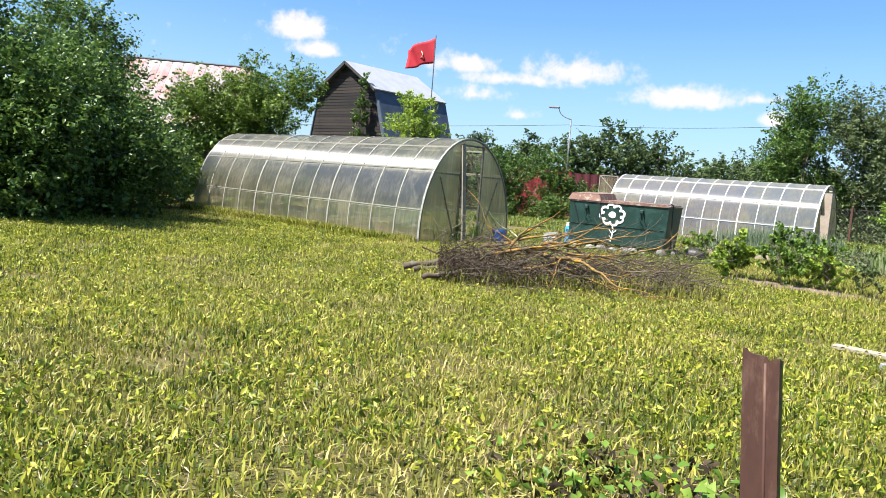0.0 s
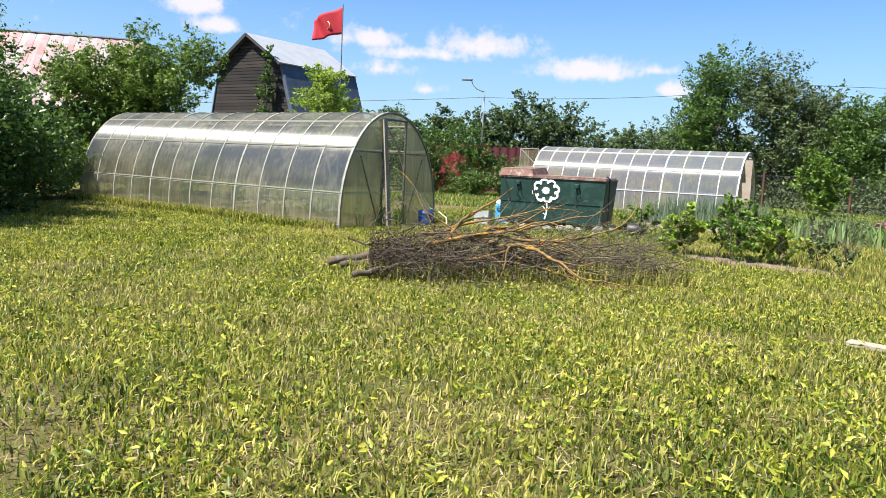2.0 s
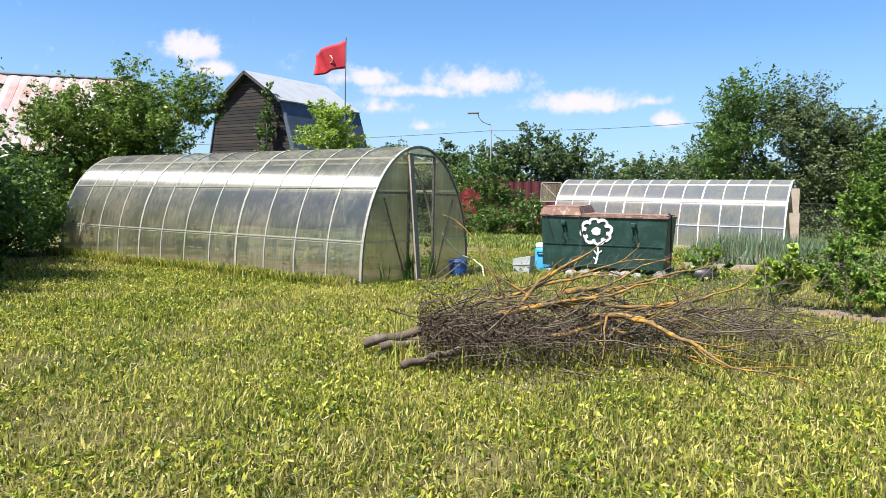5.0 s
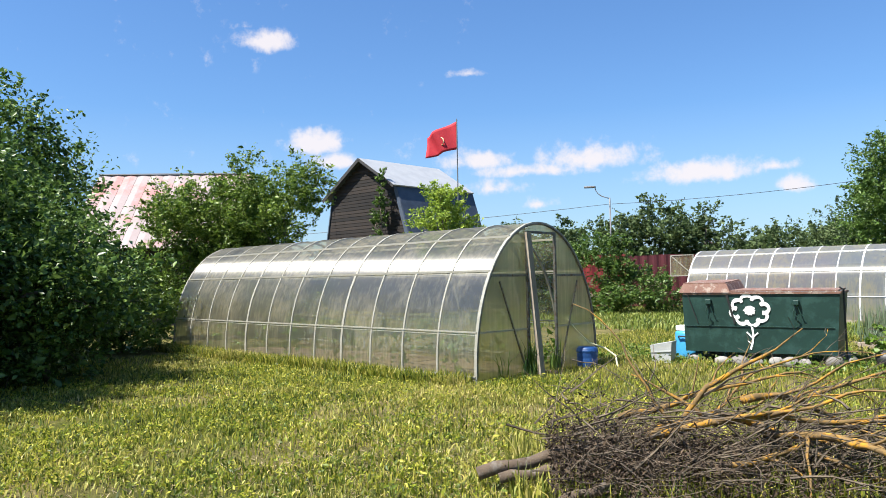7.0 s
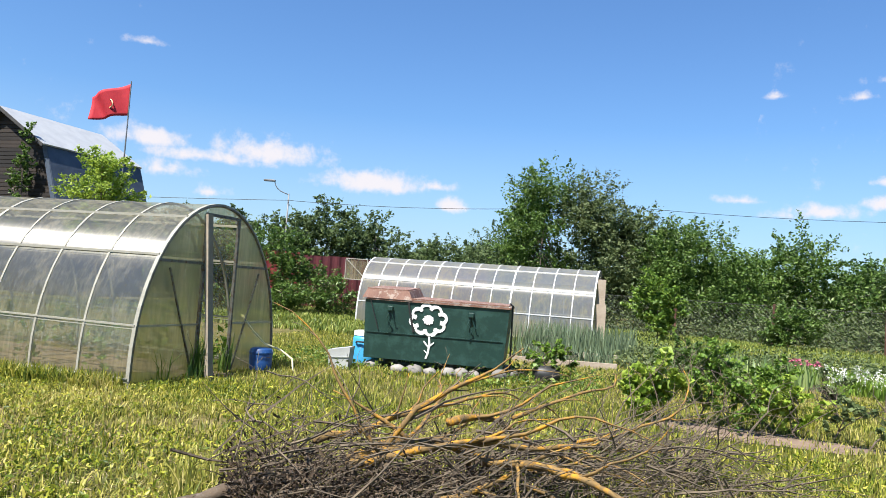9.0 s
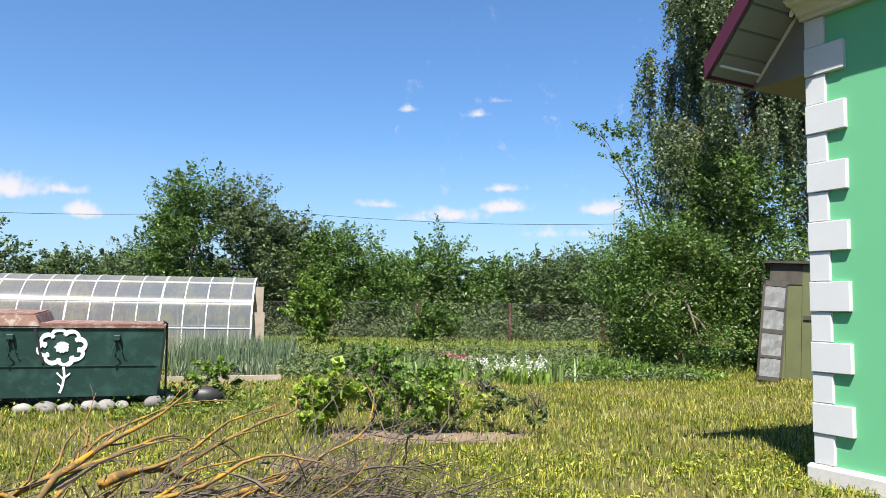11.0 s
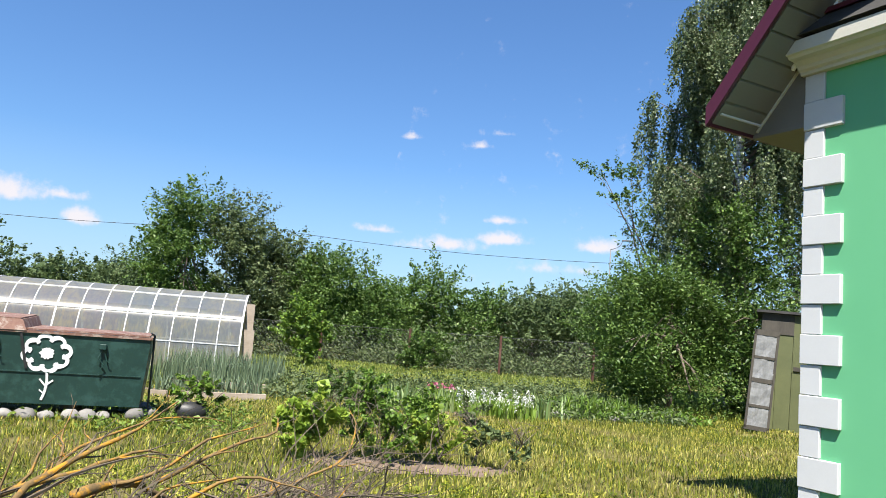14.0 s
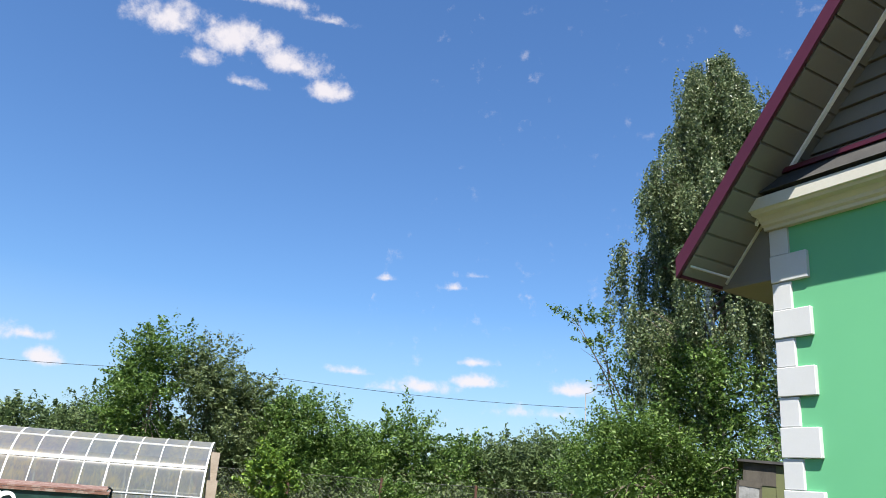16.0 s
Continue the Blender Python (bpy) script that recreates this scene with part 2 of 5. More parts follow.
M["roofmetal"] = surface("pale_roof_sheet", (0.26, 0.275, 0.3), (0.37, 0.385, 0.4), 2, 0.5, 0.1, 30, 0.1)
M["slate"] = surface("dark_blue_roof_felt", (0.035, 0.05, 0.075), (0.075, 0.095, 0.13), 2, 0.6, 0, 30, 0.15)
M["pinkroof"] = surface("faded_pink_roof", (0.24, 0.175, 0.175), (0.31, 0.27, 0.27), 0.4, 0.7, 0, 15, 0.15, spots=(0.34, 0.16, 0.15))
M["green"] = surface("mint_green_render", (0.098, 0.36, 0.175), (0.12, 0.405, 0.2), 1.1, 0.75, 0, 220, 0.12, depth=0.003)
M["quoin"] = surface("white_render", (0.464, 0.472, 0.48), (0.528, 0.536, 0.544), 2, 0.8, 0, 120, 0.12, depth=0.003)
M["cream"] = surface("cream_cornice", (0.448, 0.432, 0.368), (0.528, 0.512, 0.456), 2, 0.75, 0, 80, 0.1)
M["soffit"] = surface("grey_beige_siding", (0.135, 0.125, 0.108), (0.17, 0.158, 0.137), 1.5, 0.55, 0, 60, 0.06, by_piece=0.15)
M["fascia"] = surface("wine_red_trim", (0.05, 0.005, 0.014), (0.07, 0.008, 0.02), 3, 0.4, 0.0, 60, 0.05)
M["darkfelt"] = surface("black_felt", (0.015, 0.015, 0.016), (0.05, 0.048, 0.046), 5, 0.8, 0, 50, 0.4)
M["olive"] = surface("olive_paint", (0.078, 0.09, 0.036), (0.12, 0.132, 0.054), 2, 0.65, 0, 40, 0.2, by_piece=0.2)
M["shedwood"] = surface("dark_grey_shed_wood", (0.03, 0.027, 0.022), (0.09, 0.08, 0.066), 4, 0.85, 0, 40, 0.5, (0.85, 0.85, 0.3))
M["foil"] = surface("grey_plastic_film", (0.13, 0.134, 0.14), (0.3, 0.305, 0.31), 6, 0.35, 0, 25, 0.6)
M["wire"] = surface("galvanised_wire", (0.12, 0.12, 0.12), (0.22, 0.22, 0.22), 5, 0.5, 0.6)
M["lampgrey"] = surface("grey_lamp_post", (0.125, 0.125, 0.13), (0.18, 0.18, 0.185), 2, 0.5, 0.4)
M["black"] = surface("black_plastic", (0.012, 0.012, 0.013), (0.03, 0.03, 0.03), 5, 0.5)
M["whiteflower"] = foliage("white_petals", [(0.6, 0.6, 0.56), (0.85, 0.85, 0.82)], 0.6, 0.3)
M["pinkflower"] = foliage("pink_petals", [(0.4, 0.05, 0.12), (0.6, 0.2, 0.3)], 0.6, 0.3)
M["leaf_dark"] = foliage("dark_green_leaves", [(0.03, 0.066, 0.013), (0.07, 0.135, 0.026), (0.19, 0.28, 0.07)], 0.36, 0.33)
M["leaf_mid"] = foliage("mid_green_leaves", [(0.0381, 0.0828, 0.0166), (0.0828, 0.153, 0.028), (0.166, 0.254, 0.0572)], 0.45, 0.35)
M["leaf_bush"] = foliage("fresh_bush_leaves", [(0.045, 0.09, 0.014), (0.11, 0.18, 0.026), (0.24, 0.33, 0.06)], 0.42, 0.36)
M["leaf_lime"] = foliage("yellow_green_leaves", [(0.133, 0.213, 0.0267), (0.252, 0.36, 0.0467), (0.399, 0.48, 0.08)], 0.5, 0.4)
M["leaf_birch"] = foliage("birch_leaves", [(0.04, 0.07, 0.028), (0.095, 0.135, 0.058), (0.24, 0.28, 0.15)], 0.34, 0.3)
M["leaf_grey"] = foliage("grey_green_leaves", [(0.052, 0.084, 0.03), (0.1, 0.138, 0.05), (0.17, 0.212, 0.09)], 0.55, 0.3)
M["leaf_far"] = foliage("far_leaves", [(0.043, 0.0738, 0.0271), (0.0799, 0.123, 0.043), (0.148, 0.203, 0.0738)], 0.6, 0.3, 0.25)
M["onion"] = foliage("blue_green_onion_leaves", [(0.0517, 0.0945, 0.0517), (0.104, 0.155, 0.0863), (0.173, 0.223, 0.129)], 0.5, 0.25)
M["iris"] = foliage("pale_green_blades", [(0.0853, 0.149, 0.0533), (0.171, 0.256, 0.0853), (0.298, 0.362, 0.149)], 0.45, 0.3)
M["grass"] = foliage("meadow_grass", [(0.022, 0.042, 0.006), (0.105, 0.155, 0.018), (0.315, 0.325, 0.036), (0.58, 0.49, 0.13)], 0.5, 0.4, 0.8,
                     [(0.07, 0.075, 0.016), (0.24, 0.25, 0.045), (0.42, 0.39, 0.1), (0.56, 0.46, 0.2)])
M["roughgrass"] = foliage("rough_uncut_grass", [(0.05, 0.085, 0.016), (0.12, 0.175, 0.028), (0.24, 0.29, 0.055), (0.36, 0.36, 0.1)], 0.5, 0.35, 0.8)
M["weed"] = foliage("weed_leaves", [(0.0615, 0.123, 0.0184), (0.123, 0.221, 0.0307), (0.246, 0.344, 0.0554)], 0.45, 0.35)
M["lawnweed"] = foliage("lawn_weed_leaves", [(0.03, 0.06, 0.008), (0.14, 0.2, 0.02), (0.39, 0.41, 0.04), (0.62, 0.55, 0.11)], 0.42, 0.4, 0.8)
M["straw"] = foliage("dry_straw", [(0.2, 0.15, 0.08), (0.42, 0.34, 0.2), (0.55, 0.46, 0.28)], 0.7, 0.15)
M["dryleaf"] = foliage("dry_leaves", [(0.018, 0.012, 0.008), (0.045, 0.03, 0.02), (0.115, 0.08, 0.05)], 0.8, 0.15)
ground_mat = bpy.data.materials.new("lawn_soil")
gt = nodes_of(ground_mat)
g_big, g_mid, g_fine = noise_node(gt, 0.35, 6, 0.65), noise_node(gt, 3.0, 6, 0.7), noise_node(gt, 45.0, 5, 0.75)
g_fac = math_node(gt, "ADD", math_node(gt, "MULTIPLY", g_mid, 0.55), math_node(gt, "MULTIPLY", g_fine, 0.45))
g_green = ramp(gt, g_fac, [(0.3, (0.02, 0.026, 0.006)), (0.5, (0.07, 0.08, 0.016)), (0.7, (0.17, 0.16, 0.04))])
g_dry = ramp(gt, g_fac, [(0.3, (0.045, 0.034, 0.016)), (0.5, (0.17, 0.138, 0.062)), (0.7, (0.33, 0.275, 0.14))])
g_col = node(gt, "ShaderNodeMix", {0: node(gt, "ShaderNodeMapRange", {0: g_big, 1: 0.42, 2: 0.62}).outputs[0], 6: g_green, 7: g_dry}, data_type="RGBA").outputs[2]
g_bump = node(gt, "ShaderNodeBump", {"Height": g_fac, "Strength": 1.0, "Distance": 0.05})
g_p = node(gt, "ShaderNodeBsdfPrincipled", {"Base Color": g_col, "Roughness": 0.95, "Normal": g_bump.outputs[0], "Specular IOR Level": 0.1})
node(gt, "ShaderNodeOutputMaterial", {0: g_p.outputs[0]})
M["ground"] = ground_mat

# ---- building helpers ----


class Geo:
    """Collects vertices and faces for one mesh."""

    def __init__(self):
        self.v, self.f = [], []

    def add(self, verts, faces):
        n = len(self.v)
        self.v += [tuple(p) for p in verts]
        self.f += [tuple(i + n for i in f) for f in faces]
        return self

    def box(self, lo, hi, m=None, bevel=0.0):
        (x0, y0, z0), (x1, y1, z1) = lo, hi
        if bevel:
            bm = bmesh.new()
            bmesh.ops.create_cube(bm, size=1.0)
            for v in bm.verts:
                v.co = Vector(((x0 + x1) / 2 + v.co.x * (x1 - x0), (y0 + y1) / 2 + v.co.y * (y1 - y0), (z0 + z1) / 2 + v.co.z * (z1 - z0)))
            bmesh.ops.bevel(bm, geom=bm.edges[:], offset=bevel, segments=1, affect="EDGES")
            bm.verts.index_update()
            vs, fs = [v.co.copy() for v in bm.verts], [[v.index for v in f.verts] for f in bm.faces]
            bm.free()
        else:
            vs = [Vector(p) for p in ((x0, y0, z0), (x1, y0, z0), (x1, y1, z0), (x0, y1, z0), (x0, y0, z1), (x1, y0, z1), (x1, y1, z1), (x0, y1, z1))]
            fs = [(0, 3, 2, 1), (4, 5, 6, 7), (0, 1, 5, 4), (1, 2, 6, 5), (2, 3, 7, 6), (3, 0, 4, 7)]
        if m is not None:
            vs = [m @ Vector(p) for p in vs]
        return self.add(vs, fs)

    def bar(self, a, b, w, h=None, up=(0, 0, 1)):
        """A square bar from a to b."""
        a, b = Vector(a), Vector(b)
        h = h or w
        d = (b - a).normalized()
        up = Vector(up) if abs(d.dot(Vector(up))) < 0.97 else Vector((0, 1, 0))
        s = d.cross(up).normalized()
        u = s.cross(d)
        vs = [p + s * (i * w / 2) + u * (j * h / 2) for p in (a, b) for i, j in ((-1, -1), (1, -1), (1, 1), (-1, 1))]
        return self.add(vs, [(3, 2, 1, 0), (4, 5, 6, 7), (0, 1, 5, 4), (1, 2, 6, 5), (2, 3, 7, 6), (3, 0, 4, 7)])

    def tube(self, pts, radii, n=6, cap=True):
        pts = [Vector(p) for p in pts]
        if not hasattr(radii, "__len__"):
            radii = [radii] * len(pts)
        vs, fs = [], []
        side = None
        for i, p in enumerate(pts):
            d = (pts[min(i + 1, len(pts) - 1)] - pts[max(i - 1, 0)]).normalized()
            if side is None:
                side = d.cross(Vector((0.3, 0.2, 1)) if abs(d.z) < 0.95 else Vector((1, 0, 0))).normalized()
            side = (side - d * side.dot(d)).normalized()
            up = d.cross(side)
            vs += [p + (side * math.cos(k * math.tau / n) + up * math.sin(k * math.tau / n)) * radii[i] for k in range(n)]
        for i in range(len(pts) - 1):
            fs += [(i * n + k, i * n + (k + 1) % n, (i + 1) * n + (k + 1) % n, (i + 1) * n + k) for k in range(n)]
        if cap:
            fs += [tuple(range(n))[::-1], tuple(range((len(pts) - 1) * n, len(pts) * n))]
        return self.add(vs, fs)

    def lathe(self, profile, centre, n=20):
        vs = [(centre[0] + r * math.cos(k * math.tau / n), centre[1] + r * math.sin(k * math.tau / n), centre[2] + z) for r, z in profile for k in range(n)]
        fs = [(i * n + k, i * n + (k + 1) % n, (i + 1) * n + (k + 1) % n, (i + 1) * n + k) for i in range(len(profile) - 1) for k in range(n)]
        fs += [tuple(range(n))[::-1], tuple(range((len(profile) - 1) * n, len(profile) * n))]
        return self.add(vs, fs)

    def prism(self, outline, offset, m=None):
        """A flat outline pushed along offset."""
        o = Vector(offset)
        a = [Vector(p) for p in outline]
        vs = a + [p + o for p in a]
        if m is not None:
            vs = [m @ p for p in vs]
        n = len(a)
        return self.add(vs, [tuple(range(n))[::-1], tuple(range(n, 2 * n))] + [(i, (i + 1) % n, n + (i + 1) % n, n + i) for i in range(n)])


def mesh_from(name, geo, mat, smooth=False):
    me = bpy.data.meshes.new(name)
    if isinstance(geo, Geo):
        me.from_pydata(geo.v, [], geo.f)
    else:
        v, f = geo
        me.vertices.add(len(v))
        me.vertices.foreach_set("co", np.ascontiguousarray(v, np.float32).ravel())
        k = f.shape[1]
        me.loops.add(f.size)
        me.loops.foreach_set("vertex_index", np.ascontiguousarray(f, np.int32).ravel())
        me.polygons.add(len(f))
        me.polygons.foreach_set("loop_start", np.arange(0, f.size, k, dtype=np.int32))
        me.update(calc_edges=True)
    if smooth:
        me.polygons.foreach_set("use_smooth", [True] * len(me.polygons))
    me.materials.append(mat)
    me.update()
    return me


def part(name, geo, mat, parent=None, label="", smooth=False):
    ob = new(name, mesh_from(name, geo, mat, smooth))
    if parent is not None:
        ob.parent = parent
    if label:
        ob["label"] = label
    return ob


def thing(name, label, category, at=(0, 0, 0), turn=0.0, group="", kind=""):
    ob = new(name)
    ob.matrix_world = pose(*at, 0, 0, turn)
    ob.empty_display_size = 0.1
    return tagged(ob, label, category, group, kind)


def ground_z(x, y):
    return 0.05 * math.sin(x * 0.35 + 1.0) * math.sin(y * 0.3) + 0.03 * noise.noise(Vector((x * 0.5, y * 0.5, 0)))


def leaf_cloud(rng, centres, size, aspect=0.55, droop=0.0, jitter=0.35):
    """Diamond leaves with a fold, one at each centre: vertices and triangles."""
    n = len(centres)
    d = rng.normal(size=(n, 3))
    d[:, 2] = d[:, 2] * 0.7 - droop
    d /= np.linalg.norm(d, axis=1)[:, None]
    s = np.cross(d, rng.normal(size=(n, 3)) + np.array([0, 0, 0.8]))
    s /= np.linalg.norm(s, axis=1)[:, None] + 1e-9
    nrm = np.cross(s, d)
    ln = (size * (1 + jitter * rng.normal(size=n)).clip(0.4, 1.8))[:, None]
    w = ln * aspect * 0.5
    base, tip = centres - d * ln * 0.5, centres + d * ln * 0.5 - nrm * ln * 0.12
    mid = centres - d * ln * 0.08
    v = np.stack([base, mid + s * w + nrm * w * 0.3, tip, mid - s * w + nrm * w * 0.3], 1).reshape(-1, 3)
    i = np.arange(n)[:, None] * 4
    return v, np.concatenate([i + [0, 1, 2], i + [0, 2, 3]], 1).reshape(-1, 3)


def crown_points(rng, blobs, n, clump=1.2, hollow=0.55, keep=0.5):
    """Leaf places: many small sprays on and in several ellipsoids (centre, radii), so that the outline is ragged."""
    c, r = np.array([b[0] for b in blobs]), np.array([b[1] for b in blobs])
    weight = r.prod(1) ** 0.7
    per = 34
    k = max(8, n // per)
    which = rng.choice(len(blobs), k, p=weight / weight.sum())
    d = rng.normal(size=(k, 3))
    d /= np.linalg.norm(d, axis=1)[:, None]
    at = c[which] + d * r[which] * (0.25 + 0.95 * rng.random(k)[:, None] ** 0.55)
    d[:, 2] = np.abs(d[:, 2]) * 0.8 + 0.15
    long = r[which].mean(1) * (0.22 + 0.34 * rng.random(k))
    t = rng.random((k, per, 1))
    p = at[:, None] + d[:, None] * long[:, None, None] * (t * 2 - 0.7) + rng.normal(size=(k, per, 3)) * (long * 0.33)[:, None, None] * (1.15 - 0.7 * t)
    p = p.reshape(-1, 3)
    return p[p[:, 2] > 0.03]


def limbs(geo, rng, base, top, r0, blobs, count=9, n=6):
    """A tapered trunk and limbs that reach into the blobs."""
    base, top = Vector(base), Vector(top)
    pts = [base.lerp(top, i / 6) + Vector((rng.normal() * 0.06, rng.normal() * 0.06, 0)) * (i > 0) * (1 + r0 * 4) for i in range(7)]
    geo.tube(pts, [r0 * (1 - 0.12 * i) for i in range(7)], n + 2)
    for k in range(count):
        c, r = blobs[k % len(blobs)]
        a = pts[2 + int(rng.integers(0, 4))]
        e = Vector(c) + Vector((rng.normal() * r[0] * 0.4, rng.normal() * r[1] * 0.4, rng.normal() * r[2] * 0.4))
        mid = a.lerp(e, 0.5) + Vector((rng.normal() * 0.15, rng.normal() * 0.15, 0.15))
        rr = r0 * 0.45
        geo.tube([a, a.lerp(mid, 0.5), mid, mid.lerp(e, 0.6), e], [rr, rr * 0.8, rr * 0.6, rr * 0.4, rr * 0.15], n)
        for _ in range(3):
            t2 = e + Vector((rng.normal() * r[0], rng.normal() * r[1], rng.normal() * r[2])) * 0.45
            geo.tube([mid, mid.lerp(t2, 0.5) + Vector((0, 0, 0.1)), t2], [rr * 0.4, rr * 0.25, rr * 0.08], 4)


def tree(name, label, category, base, blobs, n, size, mat, seed, trunk=0.09, top=None, clump=1.2, keep=0.5, bark="bark", aspect=0.55, droop=0.0, group="", hollow=0.55, count=9):
    """Blobs are given relative to the base."""
    rng = np.random.default_rng(seed)
    ob = thing(name, label, category, base, 0, group)
    hi = max(c[2] + r[2] for c, r in blobs)
    g = Geo()
    limbs(g, rng, (0, 0, -0.1), top or (0, 0, hi * 0.75), trunk, blobs, count)
    part("trunk", g, M[bark], ob, smooth=True)
    part("crown", leaf_cloud(rng, crown_points(rng, blobs, n, clump, hollow, keep), size, aspect, droop), M[mat], ob)
    return ob


def blob_set(rng, n, spread, low, high, size):
    """A loose heap of ellipsoids for an uneven crown."""
    out = []
    for i in range(n):
        z = low + (high - low) * (i + 0.5) / n
        k = math.sin(math.pi * min(0.93, 0.18 + 0.75 * (i + 0.5) / n)) ** 0.6
        a = rng.random() * math.tau
        rad = rng.random() ** 0.5
        s = size * (0.85 + 0.6 * rng.random())
        out.append(((math.cos(a) * rad * spread[0] * k, math.sin(a) * rad * spread[1] * k, z), (s, s, s * 0.75)))
    return out

# ---- ground ----


def ground_sheet():
    xs = np.unique(np.concatenate([np.linspace(-900, -60, 9), np.linspace(-60, -14, 24), np.linspace(-14, 16, 121), np.linspace(16, 60, 23), np.linspace(60, 900, 9)]))
    ys = np.unique(np.concatenate([np.linspace(-700, -40, 7), np.linspace(-40, -13, 14), np.linspace(-13, 16, 117), np.linspace(16, 60, 23), np.linspace(60, 1200, 12)]))
    v = np.array([(x, y, ground_z(x, y) if max(abs(x), abs(y)) < 60 else 0.0) for y in ys for x in xs])
    nx = len(xs)
    i = (np.arange(len(ys) - 1)[:, None] * nx + np.arange(nx - 1)[None]).reshape(-1, 1)
    return v, i + np.array([0, 1, nx + 1, nx])


tagged(part("ground", ground_sheet(), M["ground"], smooth=True), "sunlit uneven lawn with dry yellow patches", "ground", kind="structure")

# ---- arched greenhouse ----


LEG = 0.3


def arch(width, high, power, n=28):
    """Points (y, z) of the arch on short upright legs, from the near side over the top to the far side."""
    out = [(0.0, 0.0)]
    for i in range(n + 1):
        a = math.pi * i / n
        c, s = math.cos(a), math.sin(a)
        y = abs(c) ** (2 / power) * (1 if c > 0 else -1)
        out.append((width / 2 - y * width / 2, LEG + abs(s) ** (2 / power) * (high - LEG)))
    return out + [(width, 0.0)]


def arch_y(z, width, high, power):
    if z <= LEG:
        return 0.0
    return width / 2 * (1 - (1 - ((z - LEG) / (high - LEG)) ** power) ** (1 / power))


def arch_z(y, width, high, power):
    return LEG + (high - LEG) * (1 - abs(1 - y / (width / 2)) ** power) ** (1 / power)


def greenhouse(label, at, turn, length, width, high, power, bays, rails, wide_every, sheet="poly"):
    """Runs along -x from its front end at x = 0; its near side is at y = 0."""
    ob = thing("greenhouse", label, "greenhouse", at, turn)
    prof = arch(width, high, power)
    lo = 0.0
    step = length / bays
    for b in range(bays):
        g = Geo()
        x0, x1 = -b * step - 0.004, -(b + 1) * step + 0.004
        n = len(prof)
        vs = [(x, y, z) for x in (x0, x1) for y, z in prof]
        g.add(vs, [(i, n + i, n + i + 1, i + 1) for i in range(n - 1)])
        part("panel", g, M[sheet], ob, smooth=True)
    for b in range(bays + 1):
        x = -b * step
        w = 0.045 if b % wide_every == 0 else 0.028
        g = Geo()
        inner = [(y + (width / 2 - y) * 0.012, z * 0.99) for y, z in prof]
        vs = []
        for (y, z), (yi, zi) in zip(prof, inner):
            oy, oz = y + (y - yi) * 0.45, z + (z - zi) * 0.45
            vs += [(x - w / 2, oy, oz), (x + w / 2, oy, oz), (x + w / 2, yi, zi), (x - w / 2, yi, zi)]
        n = len(prof)
        g.add(vs, [(4 * i + k, 4 * i + (k + 1) % 4, 4 * i + 4 + (k + 1) % 4, 4 * i + 4 + k) for i in range(n - 1) for k in range(4)])
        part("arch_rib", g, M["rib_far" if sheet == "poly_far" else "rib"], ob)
    for z, w in rails:
        y = arch_y(z, width, high, power)
        for side in (y - 0.006, width - y + 0.006):
            g = Geo().bar((-length, side, z), (0, side, z), w, w)
            if w < 0.03:
                g.bar((-length, side, z - 0.035), (0, side, z - 0.035), 0.01, 0.01)
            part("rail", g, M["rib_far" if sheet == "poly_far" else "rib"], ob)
    for side in (0.01, width - 0.01):
        part("base_board", Geo().box((-length, side - 0.025, -0.12), (0.0, side + 0.02, 0.1)), M["oldwood"], ob)
    # end wall with its door opening
    prof = arch(width, high, power, 40)
    for x, door in ((-0.012, True), (-length + 0.012, False)):
        d0, d1 = (width * 0.395, width * 0.63) if door else (9, 9)
        cuts = [[p for p in prof if p[0] <= d0], [p for p in prof if p[0] >= d1]] if door else [prof]
        for cut in cuts:
            cut = [(max(0, y), z) for y, z in cut]
            if door and cut[0][0] < 0.1:
                z = arch_z(d0, width, high, power)
                outline = cut + [(d0, z), (d0, 0)]
            elif door:
                z = arch_z(d1, width, high, power)
                outline = [(d1, 0), (d1, z)] + cut
            else:
                outline = cut
            part("end_panel", Geo().prism([(x, y, z) for y, z in outline], (0.008, 0, 0)), M["poly_end"], ob)
        if not door:
            continue
        top = high * 0.935
        part("transom", Geo().prism([(x, y, z) for y, z in [(d0, top)] + [p for p in prof if d0 < p[0] < d1] + [(d1, top)]], (0.008, 0, 0)), M["poly_end"], ob)
        for y in (d0, d1):
            part("door_post", Geo().bar((0.012, y, -0.05), (0.012, y, top), 0.035), M["steel"], ob)
        part("lintel", Geo().bar((0.012, d0 - 0.02, top), (0.012, d1 + 0.02, top), 0.035), M["steel"], ob)
        for z in (high * 0.335, high * 0.665):
            e = arch_y(z, width, high, power)
            for a, b in ((e + 0.03, d0), (d1, width - e - 0.03)):
                part("end_rail", Geo().bar((0.012, a, z), (0.012, b, z), 0.02 if z < 1 else 0.03), M["steel"] if z > 1 else M["rib"], ob)
        for a, b in (((0.52, 1.38), (1.12, 0.12)), ((2.46, 1.38), (1.93, 0.08))):
            part("brace", Geo().bar((0.02, a[0] * width / 2.98, a[1]), (0.02, b[0] * width / 2.98, b[1]), 0.018), M["steel"], ob)
        part("end_sill", Geo().box((-0.01, 0.05, -0.1), (0.03, width - 0.05, 0.07)), M["darkwood"], ob)
        # arch edge
        g = Geo().tube([(0.012, y + (width / 2 - y) * 0.01, z * 0.992) for y, z in prof], 0.016, 6)
        part("end_arch", g, M["steel"], ob, smooth=True)
    return ob


g1 = greenhouse("arched greenhouse of milky polycarbonate with open end door", (0.12, 0.0, -0.09), -0.25, 8.22, 2.7, 2.19, 2.0, 12,
                [(0.74, 0.02), (1.52, 0.028), (1.98, 0.03), (0.18, 0.024)], 4)
